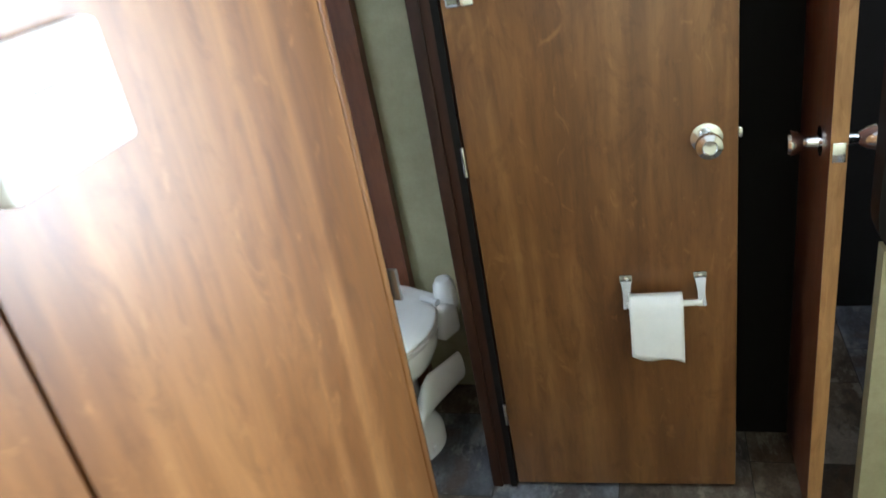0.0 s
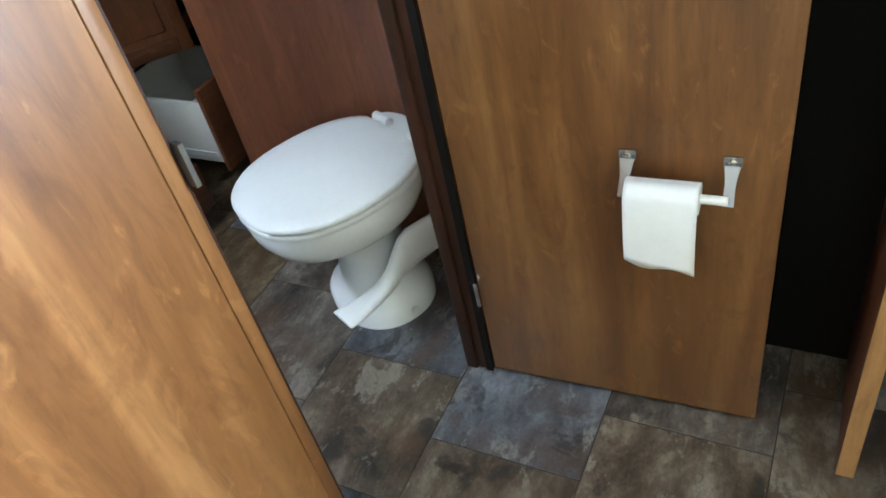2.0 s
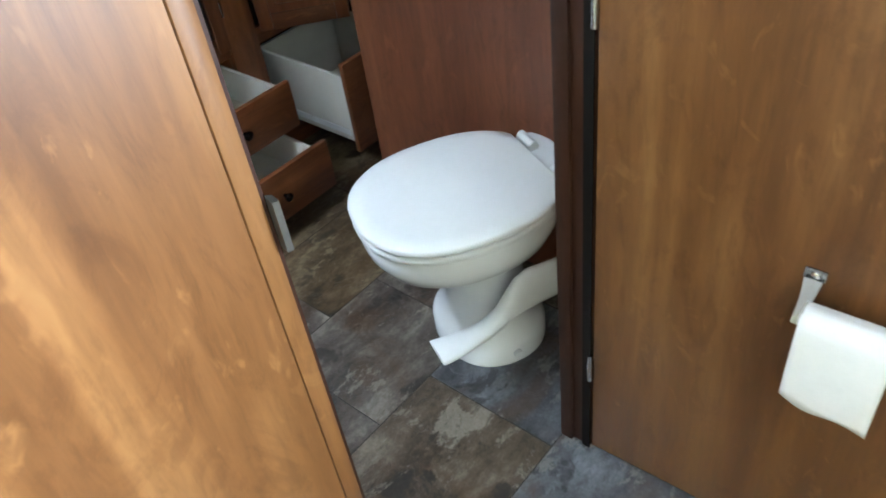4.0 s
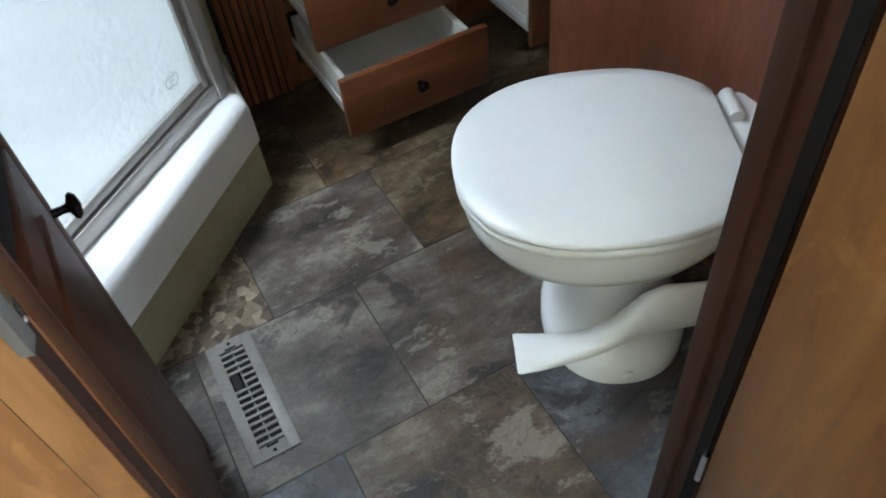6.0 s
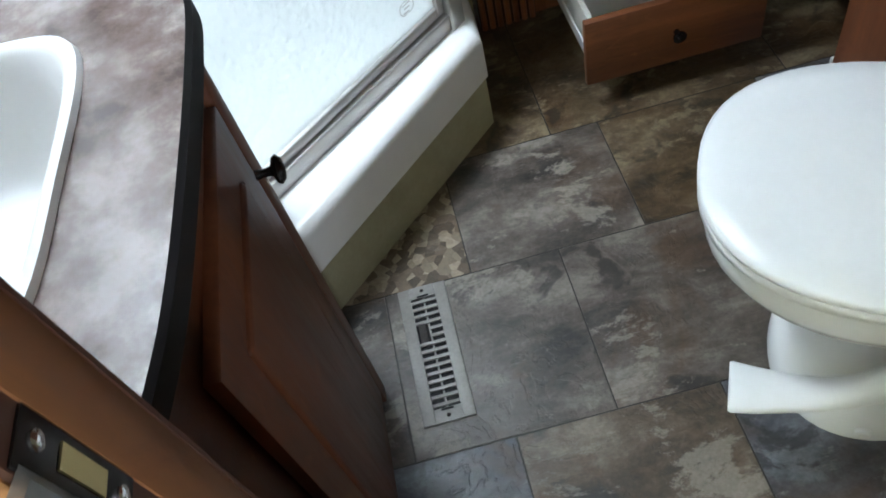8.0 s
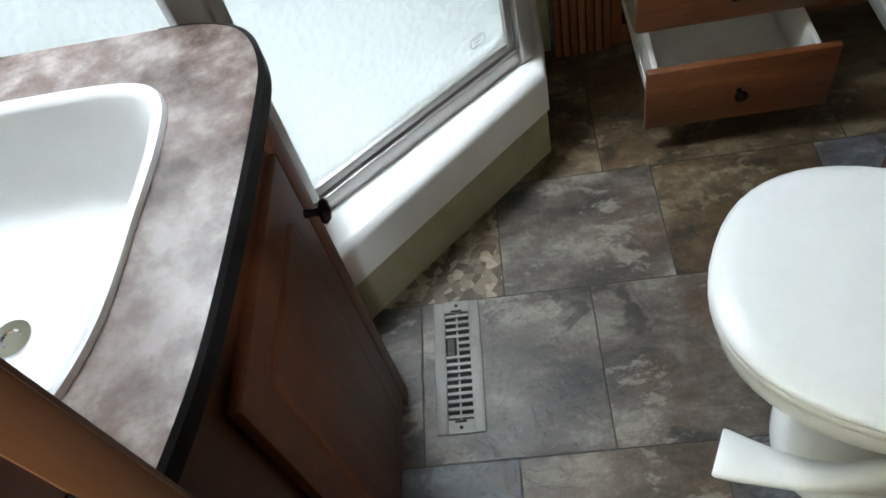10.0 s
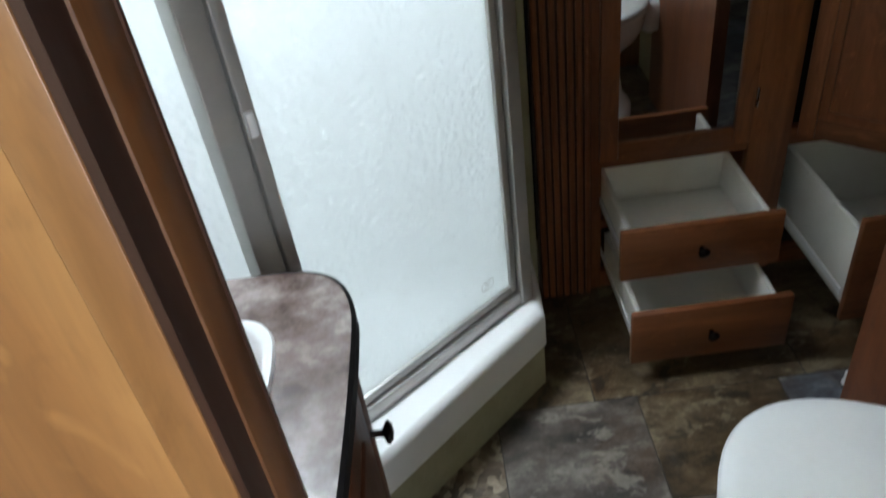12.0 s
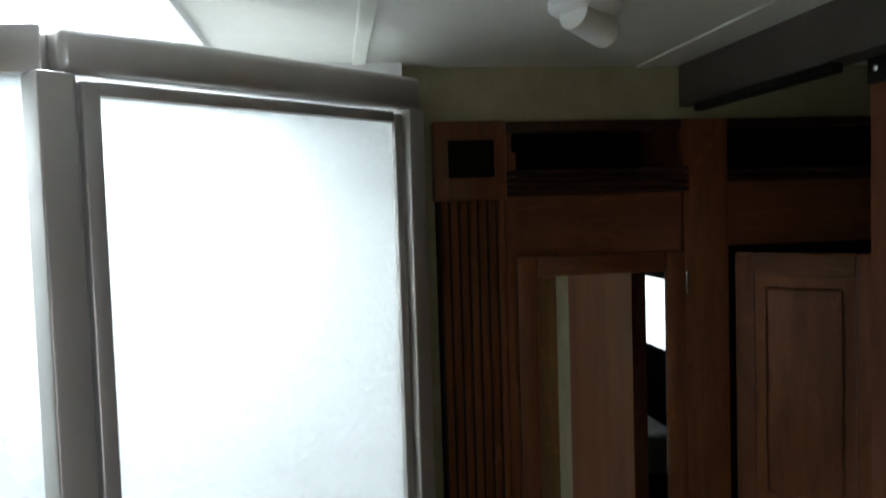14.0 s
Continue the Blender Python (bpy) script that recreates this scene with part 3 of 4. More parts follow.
part("basin", loft([scaled(basin_edge, 1.03, CT + 0.001), scaled(basin_edge, 1.02, CT + 0.008), scaled(basin_edge, 0.985, CT + 0.009), scaled(basin_edge, 0.95, CT + 0.002), scaled(basin_edge, 0.90, CT - 0.05), scaled(basin_edge, 0.78, CT - 0.11), scaled(basin_edge, 0.4, CT - 0.13), scaled(basin_edge, 0.02, CT - 0.135)], False), PLASTIC, sink, "", 60)
part("drain", lathe([(0.024, 0), (0.024, 0.003), (0.012, 0.003), (0.010, 0.001)], 'z', 20, (-0.67, -0.065, CT - 0.134)), CHROME, sink)

# ---- toilet ----
tm = pose(0.352, 0.007, 0, 0, 0, 154.2)
wc = thing("toilet", "white recreational-vehicle toilet with closed lid and foot pedal", "toilet", tm)
prof = [(0.130, 0.150, -0.04, 0.0), (0.130, 0.150, -0.04, 0.04), (0.122, 0.140, -0.04, 0.056), (0.096, 0.110, -0.045, 0.085), (0.086, 0.092, -0.045, 0.17), (0.090, 0.095, -0.035, 0.235),
        (0.150, 0.130, -0.01, 0.268), (0.196, 0.166, 0.0, 0.302), (0.216, 0.184, 0.002, 0.340), (0.222, 0.189, 0.002, 0.372), (0.216, 0.185, 0.002, 0.392)]
part("bowl", loft([superoval(a, b, cx, 0, z, 2.2) for a, b, cx, z in [(a, b, cx, z + (0.005 if z > 0.2 else 0)) for a, b, cx, z in prof]]), PORCELAIN, wc, "", 60)
seat = [(0.218, 0.182, 0.392), (0.226, 0.190, 0.397), (0.226, 0.190, 0.407), (0.222, 0.186, 0.411)]
part("seat", loft([superoval(a, b, 0.004, 0, z, 2.3, 48, -0.188) for a, b, z in [(a, b + 0.004, z + 0.005) for a, b, z in seat]]), PLASTIC, wc, "", 60)
lid = [(0.220, 0.184, 0.413), (0.227, 0.191, 0.418), (0.228, 0.192, 0.424), (0.221, 0.186, 0.431), (0.19, 0.16, 0.436), (0.10, 0.085, 0.438), (0.01, 0.01, 0.4385)]
part("lid", loft([superoval(a, b, 0.004, 0, z, 2.35, 48, -0.188 * min(1, a / 0.22)) for a, b, z in [(a, b + 0.004 * a / 0.22, z + 0.005) for a, b, z in lid]]), PLASTIC, wc, "", 60)
for y in (-0.075, 0.075):
    part("hinge", rod((-0.212, y - 0.03, 0.426), (-0.212, y + 0.03, 0.426), 0.012), PLASTIC, wc)
part("deck", B(-0.275, -0.19, -0.13, 0.13, 0.30, 0.417, 0.02, 3), PORCELAIN, wc)
part("vacuum_breaker", lathe([(0.035, 0.39), (0.036, 0.43), (0.033, 0.46), (0.022, 0.48), (0.004, 0.487)], 'z', 20, (-0.262, 0.095, 0)), PLASTIC, wc, "white domed water valve cover")
ped = []
for x, y, z, w, h in ((-0.22, 0.142, 0.212, 0.018, 0.048), (-0.13, 0.147, 0.216, 0.020, 0.054), (-0.075, 0.152, 0.220, 0.022, 0.057), (-0.045, 0.156, 0.214, 0.023, 0.052), (-0.02, 0.160, 0.200, 0.024, 0.036), (0.005, 0.164, 0.180, 0.025, 0.026), (0.04, 0.168, 0.168, 0.028, 0.018), (0.085, 0.171, 0.163, 0.033, 0.014), (0.125, 0.173, 0.163, 0.040, 0.011), (0.155, 0.174, 0.166, 0.044, 0.009), (0.160, 0.174, 0.167, 0.042, 0.005)):
    ped.append([(x, y + w * math.cos(a) * 0.9, z + h * math.sin(a)) for a in [2 * math.pi * i / 20 for i in range(20)]])
part("pedal", loft(ped), PLASTIC, wc, "curved white flush pedal", 60)
part("bolt_cap", lathe([(0.011, 0.0), (0.011, 0.006), (0.008, 0.009)], 'y', 16, (-0.04, 0.149, 0.03)), PLASTIC, wc)

# ---- open bathroom door ----
HX, HY = 0.214, -0.410
dang = math.degrees(math.atan2(-0.974 + 0.410, 0.240 - 0.214))
door = thing("bathroom_door", "open honey-coloured wood-grain bathroom door with chrome knob", "door", pose(HX, HY, 0, 0, 0, dang))
DW = 0.565
# local x runs from the hinge to the latch edge; local y points away from the hall's near side
part("leaf", B(0.0, DW, 0.0, 0.03, 0.015, 1.86, 0.002), WOOD_PANEL, door)
kn = part("knob", lathe([(0.032, 0), (0.032, -0.006), (0.014, -0.010), (0.012, -0.028), (0.022, -0.036), (0.027, -0.048), (0.026, -0.058), (0.015, -0.063), (0.013, -0.060), (0.002, -0.059)], 'y', 28, (DW - 0.062, 0, 0.975)), CHROME, door, "round chrome knob")
part("latch_bolt", B(DW, DW + 0.010, 0.008, 0.022, 0.965, 0.987, 0.003), CHROME, door)
for z in (0.26, 0.97, 1.68):
    h = part("hinge", rod((-0.004, -0.004, z - 0.035), (-0.004, -0.004, z + 0.035), 0.005), CHROME, door)
hk = part("robe_hook", B(DW * 0.02, DW * 0.12, -0.012, 0.0, 1.300, 1.322, 0.003), CHROME, door, "chrome hook at the door's top")
tp = thing("toilet_paper_holder", "clear plastic toilet paper holder screwed to the door", "paper holder", pose(HX, HY, 0, 0, 0, dang))
TZ = 0.648
for x in (0.324, 0.486):
    prong = loft([[(x - w, y, z) for w, y, z in ((0.014, -0.001, zz), (0.014, yy, zz), (-0.014, yy, zz), (-0.014, -0.001, zz))] for zz, yy in ((TZ + 0.012, -0.004), (TZ - 0.004, -0.006))])
    br = part("bracket", prong, CLEAR, tp)
    part("arm", loft([[(x - w * s, y - 0.004, z), (x + w * s, y - 0.004, z), (x + w * s, y + 0.004, z - 0.006), (x - w * s, y + 0.004, z - 0.006)] for s, w, y, z in ((1, 0.012, -0.006, TZ), (1, 0.008, -0.025, TZ - 0.022), (1, 0.009, -0.044, TZ - 0.05))]), CLEAR, br)
    part("screw", lathe([(0.006, -0.004), (0.006, -0.007), (0.003, -0.008)], 'y', 12, (x, 0, TZ + 0.003)), CHROME, br)
part("roller", rod((0.324, -0.042, TZ - 0.044), (0.486, -0.042, TZ - 0.044), 0.0075), PLASTIC, tp)
roll = thing("toilet_paper_roll", "white toilet paper roll with a sheet hanging down", "toilet paper", pose(HX, HY, 0, 0, 0, dang))
part("roll", lathe([(0.0105, 0.328), (0.026, 0.328), (0.026, 0.444), (0.0105, 0.444)], 'x', 28, (0, -0.042, TZ - 0.044)), PAPER, roll)
sheet = bmesh.new()
cols = []
nu, nv = 14, 14
for i in range(nu + 1):
    u = i / nu
    col = []
    for k in range(nv + 1):
        w = k / nv
        drop = 0.122 + 0.016 * u
        if w < 0.25:
            a = radians(90 + 90 * w / 0.25)
            y, z = -0.042 + 0.0275 * math.cos(a), TZ - 0.044 + 0.0275 * math.sin(a)
        else:
            s = (w - 0.25) / 0.75
            y, z = -0.0695 - 0.006 * math.sin(s * 2.2) + 0.004 * math.sin(u * 5 + s * 2) * s, TZ - 0.044 - drop * s - 0.006 * s * math.sin(u * 7) * (k == nv)
        col.append(sheet.verts.new((0.328 + 0.116 * u, y, z)))
    cols.append(col)
for i in range(nu):
    for k in range(nv):
        sheet.faces.new((cols[i][k], cols[i + 1][k], cols[i + 1][k + 1], cols[i][k + 1]))
sh = part("hanging_sheet", sheet, PAPER, roll, "", 80)
so = sh.modifiers.new("thickness", 'SOLIDIFY')
so.thickness = 0.0008

# ---- second door, seen edge on, and the room beyond ----
d2 = thing("hall_door", "half-open wooden hall door seen edge on with chrome knobs", "door")
part("leaf", B(0.160, 0.72, -1.160, -1.128, 0.015, 1.86, 0.002), WOOD_RED, d2)
part("edge_band", B(0.157, 0.160, -1.159, -1.129, 0.015, 1.86), WOOD_EDGE, d2, "pale wooden edge")
for sgn, y in ((1, -1.128), (-1, -1.160)):
    part("knob", lathe([(0.030, 0), (0.030, sgn * 0.006), (0.013, sgn * 0.010), (0.011, sgn * 0.030), (0.021, sgn * 0.045), (0.026, sgn * 0.060), (0.024, sgn * 0.066), (0.004, sgn * 0.068)], 'y', 24, (0.222, y, 0.955)), CHROME, d2, "flared chrome knob")
part("latch_face", B(0.1545, 0.157, -1.156, -1.132, 0.935, 0.975, 0.001), CHROME, d2)
setting("wall_entry", B(0.10, 0.14, -2.26, -1.222, 0, 0.77), KHAKI, "khaki wall below the entry window")
setting("wall_entry_head", B(0.10, 0.14, -2.26, -1.222, 1.86, H), KHAKI, "khaki wall above the entry window")
setting("wall_entry_side", B(0.10, 0.14, -2.26, -1.98, 0.77, 1.86), KHAKI, "khaki wall beside the entry window")
wd = thing("window_1", "rounded window with a thick black rubber frame", "window", None, "", "structure")


def rounded_frame(y0, y1, z0, z1, w, x0, x1, r):
    a = rounded(y0, y1, z0, z1, r)
    b = rounded(y0 + w, y1 - w, z0 + w, z1 - w, max(r - w, 0.01))
    bm = bmesh.new()
    rows = [[bm.verts.new((x, p[0], p[1])) for p, x in ((q, x0), (s, x0), (s, x1), (q, x1))] for q, s in zip(a, b)]
    for i in range(len(rows)):
        r_, s_ = rows[i], rows[(i + 1) % len(rows)]
        for k in range(4):
            bm.faces.new((r_[k], s_[k], s_[(k + 1) % 4], r_[(k + 1) % 4]))
    bmesh.ops.recalc_face_normals(bm, faces=bm.faces)
    return bm


part("window_frame", rounded_frame(-2.0, -1.203, 0.745, 1.88, 0.035, 0.085, 0.145, 0.10), BLACK, wd)
part("inner_trim", rounded_frame(-1.965, -1.238, 0.780, 1.845, 0.012, 0.088, 0.14, 0.07), ALU, wd)
part("pane", B(0.118, 0.124, -1.96, -1.240, 0.785, 1.84), DAYLIGHT, wd, "bright daylit glass")
for k in range(6):
    setting("shelf_linen", B(0.82, 1.06, -1.30, -1.165, 0.66 + 0.10 * k, 0.752 + 0.10 * k, 0.02, 3), KHAKI, "folded tan linen on a dark shelf", 40)
pole = thing("curtain_pole", "thin upright chrome pole beyond the hall door", "pole")
part("pole", rod((0.60, -1.192, 0.0), (0.60, -1.192, H), 0.006), CHROME, pole)

# ---- thermostat on the partition ----
th = thing("thermostat", "white plastic wall box with a narrow slot on the partition", "thermostat")
part("housing", B(-0.945, -0.800, -0.412, -0.392, 1.410, 1.510, 0.007, 3), PLASTIC, th)
part("slot", B(-0.895, -0.868, -0.4135, -0.4115, 1.472, 1.475), DARK_METAL, th)

# ---- floor register ----
reg = thing("floor_register", "grey-brown metal floor register with slotted louvres", "floor register")
X0, X1, Y0, Y1 = -0.318, -0.226, 0.055, 0.338
gm = bmesh.new()
box(gm, X0, X0 + 0.022, Y0, Y1, 0.0, 0.005, 0.0015)
box(gm, X1 - 0.022, X1, Y0, Y1, 0.0, 0.005, 0.0015)
box(gm, X0 + 0.022, X1 - 0.022, Y0, Y0 + 0.026, 0.0, 0.005)
box(gm, X0 + 0.022, X1 - 0.022, Y1 - 0.026, Y1, 0.0, 0.005)
box(gm, (X0 + X1) / 2 - 0.0015, (X0 + X1) / 2 + 0.0015, Y0 + 0.026, Y1 - 0.026, 0.0005, 0.0045)
part("frame", gm, GRILLE, reg)
# flat black sheet paints the shade below the louvres
part("duct_shade", B(X0 + 0.02, X1 - 0.02, Y0 + 0.02, Y1 - 0.02, -0.001, 0.0006), BLACK, reg)
ns = 15
for i in range(ns):
    y = Y0 + 0.026 + (Y1 - Y0 - 0.052) * (i + 0.5) / ns
    if i in (9, 10):
        part("louvre", B((X0 + X1) / 2, X1 - 0.022, y - 0.003, y + 0.003, 0.001, 0.0042), GRILLE, reg)
    else:
        part("louvre", B(X0 + 0.022, X1 - 0.022, y - 0.003, y + 0.003, 0.001, 0.0042), GRILLE, reg)
part("damper_lever", B(X0 + 0.026, X0 + 0.04, 0.215, 0.255, 0.001, 0.004), DARK_METAL, reg)
for y in (Y0 + 0.011, Y1 - 0.011):
    part("screw", lathe([(0.0035, 0.004), (0.0035, 0.0058), (0.001, 0.0062)], 'z', 10, ((X0 + X1) / 2, y, 0)), DARK_METAL, reg)
    part("slot", B((X0 + X1) / 2 - 0.011, (X0 + X1) / 2 + 0.011, y + (0.010 if y < 0.2 else -0.014), y + (0.014 if y < 0.2 else -0.010), 0.0045, 0.0056), BLACK, reg)

# ---- storage wall ----
YW = 1.045
cab = thing("storage_cabinet", "dark cherry storage cabinet with open cubby and mirrored door", "cabinet")
part("bottom_rail", B(0.153, 0.56, YW, YW + 0.02, 0.0, 0.055), WOOD_CAB_X, cab)
part("divider_rail", B(0.153, 0.56, YW, YW + 0.02, 0.395, 0.44), WOOD_CAB_X, cab)
part("mid_divider", B(0.153, 0.56, YW + 0.001, YW + 0.02, 0.205, 0.232), WOOD_CAB_X, cab)
part("left_stile", B(0.150, 0.178, YW - 0.002, YW + 0.02, 0.0, 1.79), WOOD_CAB, cab)
part("right_stile", B(0.548, 0.652, YW - 0.010, YW + 0.02, 0.0, 1.855, 0.004), WOOD_CAB, cab)
part("frieze", B(0.178, 0.548, YW, YW + 0.02, 1.555, 1.70), WOOD_CAB_X, cab)
part("side_panel", B(0.155, 0.175, YW + 0.02, 1.49, 0, 1.855), WOOD_CAB, cab)
part("side_panel", B(0.56, 0.58, YW + 0.02, 1.49, 0, 1.855), WOOD_CAB, cab)
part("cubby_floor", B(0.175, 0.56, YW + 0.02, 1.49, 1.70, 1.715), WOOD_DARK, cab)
part("top_rail", B(0.150, 0.548, YW - 0.004, YW + 0.03, 1.832, 1.855, 0.003), WOOD_DARK, cab)
for k, z in enumerate((1.703, 1.717, 1.731, 1.746)):
    part("moulding_bead", rod((0.150, YW - 0.006, z), (0.560, YW - 0.006, z), 0.0065, 10), WOOD_DARK, cab)
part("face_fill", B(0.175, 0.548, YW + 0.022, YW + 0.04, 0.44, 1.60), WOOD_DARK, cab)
md = part("mirror_door", B(0.170, 0.215, YW - 0.022, YW - 0.003, 0.425, 1.568, 0.004), WOOD_CAB, cab, "framed mirror door")
part("door_stile", B(0.502, 0.545, YW - 0.022, YW - 0.003, 0.425, 1.568, 0.004), WOOD_CAB, md)
part("door_rail", B(0.215, 0.502, YW - 0.022, YW - 0.003, 1.525, 1.568, 0.004), WOOD_CAB_X, md)
part("door_rail", B(0.215, 0.502, YW - 0.022, YW - 0.003, 0.425, 0.475, 0.004), WOOD_CAB_X, md)
part("mirror", B(0.213, 0.504, YW - 0.013, YW - 0.008, 0.473, 1.527), MIRROR, md, "clear mirror glass")
part("knob", lathe([(0.005, 0), (0.005, -0.010), (0.010, -0.014), (0.011, -0.020), (0.003, -0.024)], 'y', 16, (0.190, YW - 0.022, 0.985)), CHROME, md)
for z in (0.55, 1.50):
    part("hinge", B(0.545, 0.552, YW - 0.024, YW - 0.012, z - 0.025, z + 0.025, 0.002), CHROME, md)

pil = thing("trim_pilaster", "fluted cherry pilaster under a square block with a dark inset", "pilaster", None, "", "structure")
part("shaft", B(0.012, 0.150, YW - 0.012, YW + 0.03, 0, 1.69), WOOD_DARK, pil)
for k in range(7):
    x = 0.021 + k * 0.020
    part("flute", rod((x, YW - 0.013, 0.0), (x, YW - 0.013, 1.69), 0.0075, 10), WOOD_CAB, pil)
blk = part("block", B(0.0, 0.152, YW - 0.028, YW + 0.03, 1.69, 1.855, 0.004), WOOD_CAB, pil)
part("inset", B(0.030, 0.126, YW - 0.031, YW - 0.027, 1.738, 1.815, 0.001), SHADE_AND_INSET, blk, "near-black square inset")


def drawer(name, label, x0, x1, z0, z1, yf, yb, h, knob=True, group="open drawers"):
    d = thing(name, label, "drawer", None, group)
    fr_ = part("front", B(x0, x1, yf, yf + 0.018, z0, z1, 0.004), WOOD_CAB_X, d)
    if knob:
        part("knob", lathe([(0.006, 0), (0.005, -0.010), (0.013, -0.016), (0.014, -0.021), (0.004, -0.026)], 'y', 18, ((x0 + x1) / 2, yf, (z0 + z1) / 2)), DARK_METAL, fr_)
    a, b = x0 + 0.018, x1 - 0.024
    zb = z0 + 0.02
    part("side", B(a, a + 0.012, yf + 0.018, yb, zb, zb + h, 0.001), DRAWER_WHITE, d)
    part("side", B(b - 0.012, b, yf + 0.018, yb, zb, zb + h, 0.001), DRAWER_WHITE, d)
    part("back", B(a + 0.012, b - 0.012, yb - 0.012, yb, zb, zb + h, 0.001), DRAWER_WHITE, d)
    part("bottom", B(a + 0.012, b - 0.012, yf + 0.018, yb - 0.012, zb + 0.004, zb + 0.010), DRAWER_WHITE, d)
    part("runner", B(a - 0.004, a, yf + 0.05, yb + 0.06, zb + 0.02, zb + 0.04), PLASTIC, d)
    return d


drawer("drawer", "open upper drawer, cherry front and white inside", 0.160, 0.535, 0.250, 0.394, 0.768, 1.075, 0.112)
drawer("drawer", "open lower drawer, cherry front and white inside", 0.166, 0.540, 0.068, 0.226, 0.672, 1.03, 0.115)
drawer("drawer", "deep open drawer of the neighbouring wardrobe, white inside", 0.686, 1.08, 0.080, 0.382, 0.712, 1.16, 0.225, False)

# wardrobe beside it, its door ajar
war = thing("wardrobe", "dark cherry wardrobe with an open cubby over a door ajar", "wardrobe")
part("bottom_rail", B(0.652, 1.2, YW, YW + 0.02, 0, 0.06), WOOD_CAB_X, war)
part("divider_rail", B(0.652, 1.2, YW, YW + 0.02, 0.39, 0.44), WOOD_CAB_X, war)
part("frieze", B(0.652, 1.2, YW, YW + 0.02, 1.575, 1.72), WOOD_CAB_X, war)
part("top_rail", B(0.652, 1.2, YW, YW + 0.02, 1.835, 1.855), WOOD_DARK, war)
for z in (1.722, 1.738):
    part("moulding_bead", rod((0.652, YW - 0.003, z), (1.2, YW - 0.003, z), 0.0065, 10), WOOD_DARK, war)
# near-black panel paints the shade behind the ajar door
part("back_panel", B(0.652, 1.2, YW + 0.03, YW + 0.05, 0.44, 1.6), SHADE_AND_INSET, war)
wdr = part("door", B(0.0, 0.040, -0.019, 0.0, 0.43, 1.56, 0.004), WOOD_CAB, war, "raised-panel door standing ajar")
wdr.matrix_world = pose(0.672, 1.038, 0, 0, 0, -42)
part("frame_right", B(0.235, 0.275, -0.019, 0.0, 0.43, 1.56, 0.004), WOOD_CAB, wdr)
for z0, z1 in ((0.43, 0.48), (0.965, 1.01), (1.51, 1.56)):
    part("rail", B(0.040, 0.235, -0.019, 0.0, z0, z1, 0.004), WOOD_CAB_X, wdr)
for z0, z1 in ((0.48, 0.965), (1.01, 1.51)):
    pb = B(0.040, 0.235, -0.012, -0.004, z0, z1)
    box(pb, 0.062, 0.213, -0.019, -0.010, z0 + 0.025, z1 - 0.025, 0.007, 3)
    part("panel", pb, WOOD_CAB, wdr)
part("knob", lathe([(0.005, 0), (0.005, -0.010), (0.010, -0.014), (0.011, -0.020), (0.003, -0.024)], 'y', 16, (0.255, -0.019, 0.88)), CHROME, wdr)

# wood-clad block behind the toilet and slide-out header
setting("wall_toilet_panel", B(0.620, 0.662, -0.06, 0.540, 0, 1.905), WOOD_RED, "reddish cherry panel standing behind the toilet")
setting("trim_slide_header", B(0.56, 0.62, -0.30, 1.075, 1.885, H), SLIDE_DARK, "dark header of the slide-out")
setting("trim_slide_seal", B(0.566, 0.590, 0.56, 1.02, 1.868, 1.885, 0.004), BLACK, "black rubber wiper seal")
bk = thing("curtain_bracket", "small black bracket with a chrome screw", "bracket")
part("bracket", B(0.611, 0.620, 0.49, 0.538, 1.845, 1.89, 0.003), BLACK, bk)
part("screw", lathe([(0.006, 0), (0.006, -0.003), (0.003, -0.005)], 'x', 12, (0.611, 0.515, 1.868)), CHROME, bk)

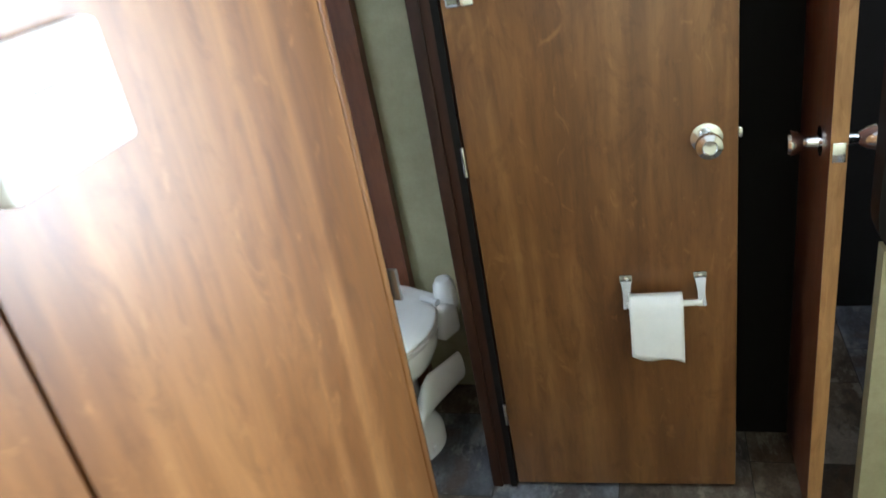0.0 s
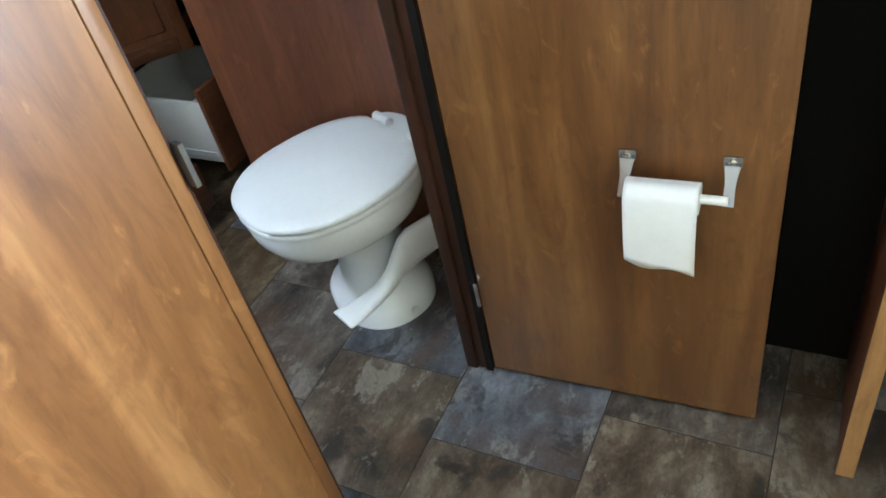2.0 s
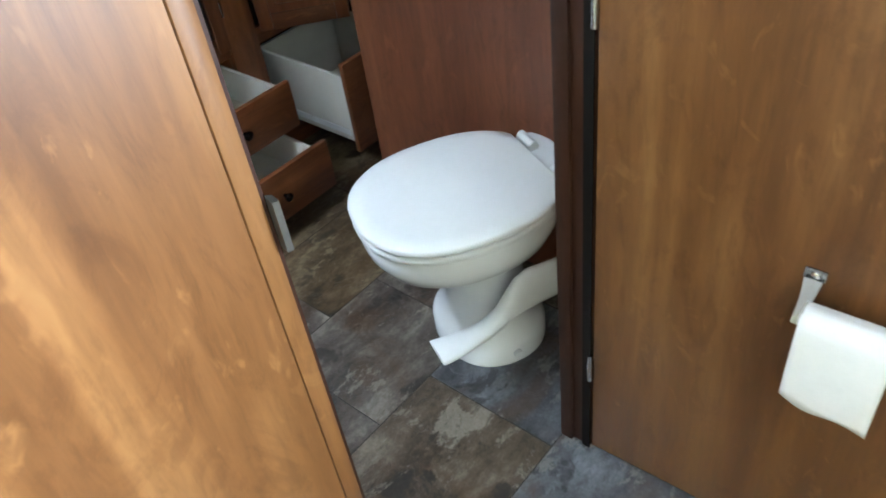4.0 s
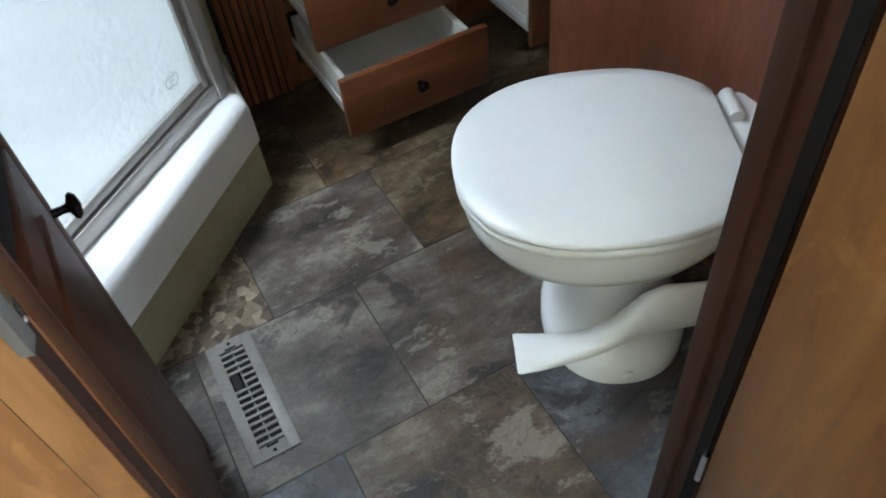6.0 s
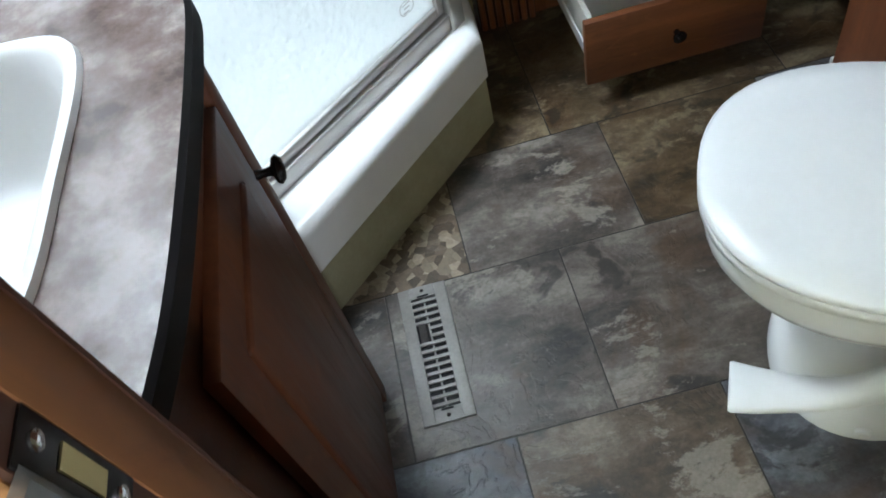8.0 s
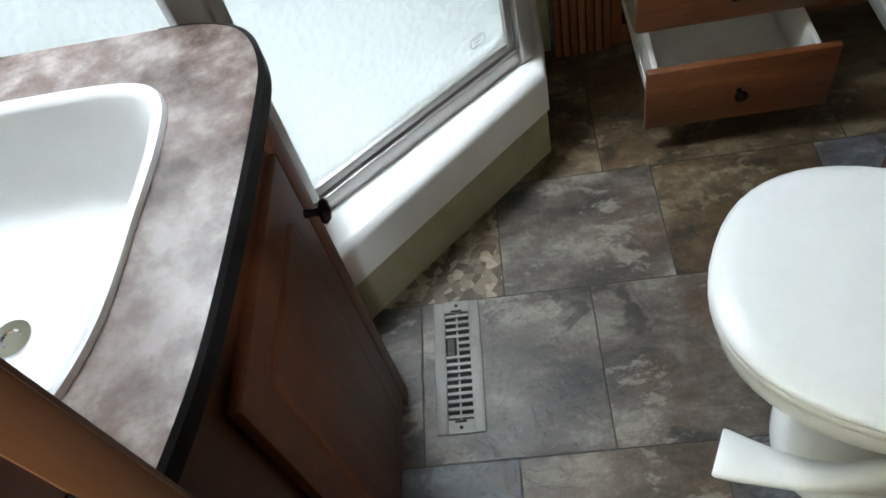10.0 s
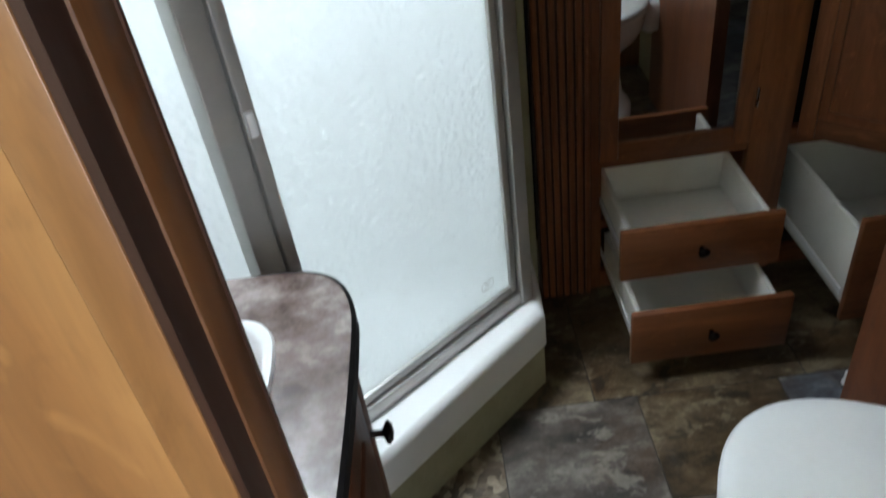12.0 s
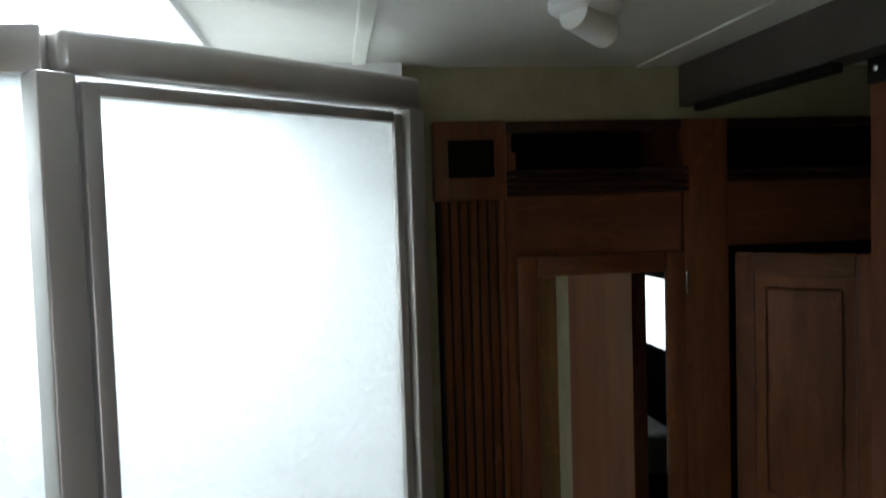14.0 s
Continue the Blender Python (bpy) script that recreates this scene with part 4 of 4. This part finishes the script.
# bedroom beyond the slide-out, seen in the mirror
bw = thing("window_2", "small bright bedroom window in a wall of painted shade", "window", None, "", "structure")
# shade around the pane is painted on as a near-black frame
part("window_frame", B(1.488, 1.499, -1.50, -1.10, 0.87, 1.30, 0.003), SHADE_AND_INSET, bw)
part("pane", B(1.482, 1.487, -1.47, -1.13, 0.90, 1.27), DAYLIGHT, bw, "bright daylit glass")
# added blocker: keeps the bright bedroom pane out of the hall gap
setting("wall_shelf_back", B(1.10, 1.13, -2.26, -1.17, 0, H), SHADE_AND_INSET, "added near-black partition hiding the bedroom window from the hall")
bed = thing("bed", "white made-up bed under the bedroom window", "bed")
part("base", B(1.17, 1.47, -2.2, -1.0, 0, 0.30, 0.01), WOOD_DARK, bed)
part("mattress", B(1.16, 1.475, -2.2, -0.99, 0.30, 0.52, 0.05, 4), PLASTIC, bed, "white bedding")

# floor bumper by the panel's edge
dst = thing("door_stop", "small white rubber door stop on the floor beside the panel", "door stop")
part("bumper", lathe([(0.012, 0.0), (0.012, 0.006), (0.009, 0.010), (0.009, 0.034), (0.006, 0.038), (0.001, 0.039)], 'z', 16, (0.660, 0.588, 0)), PLASTIC, dst)

# ceiling lamp
cl = thing("ceiling_light", "white swivel ceiling reading light, switched off", "ceiling light")
part("base", lathe([(0.055, H), (0.055, H - 0.012), (0.045, H - 0.02), (0.03, H - 0.022)], 'z', 24, (0.172, 0.555, 0)), PLASTIC, cl)
part("shade", rod((0.145, 0.53, H - 0.024), (0.208, 0.572, H - 0.042), 0.025, 20), PLASTIC, cl)
part("lens", rod((0.2085, 0.5723, H - 0.0421), (0.212, 0.5746, H - 0.0431), 0.022, 20), ALU, cl, "grey lens")

# ---- floor tiles ----
floor_ob = bpy.data.objects["floor"]
S, SY = 0.343, 0.340
J = 0.0028
unit = {}


def tile(x0, x1, y0, y1, m):
    if x0 < -2.65 or x1 > 2.05:
        return
    w, h = round(x1 - x0, 4), round(y1 - y0, 4)
    key = (w, h, m.name)
    if key not in unit:
        unit[key] = finish(B(J / 2, w - J / 2, J / 2, h - J / 2, -0.0014, 0.0, 0.0006, 1), "tile", m)
    ob = new("tile", unit[key])
    ob.location = (x0, y0, 0)
    ob.parent = floor_ob


ROW_TOP = 0.632
for r in range(-6, 2):
    y0, y1 = r * SY, (r + 1) * SY
    if r == 1:
        y1 = ROW_TOP
    shift = 0.0 if r % 2 == 0 else S / 2
    for k in range(-8, 4):
        tile(k * S + shift, (k + 1) * S + shift, y0, y1, TONES.get((r, k), (TILE, TILE_EARTH, TILE_BLUE)[(r * 5 + k * 3) % 3]))
for r in range(2):
    for k in range(-4, 4):
        tile(k * S * 1.5 + 0.07 + 0.2 * r, (k + 1) * S * 1.5 + 0.07 + 0.2 * r, ROW_TOP + r * 0.5, ROW_TOP + (r + 1) * 0.5, TILE_BROWN)
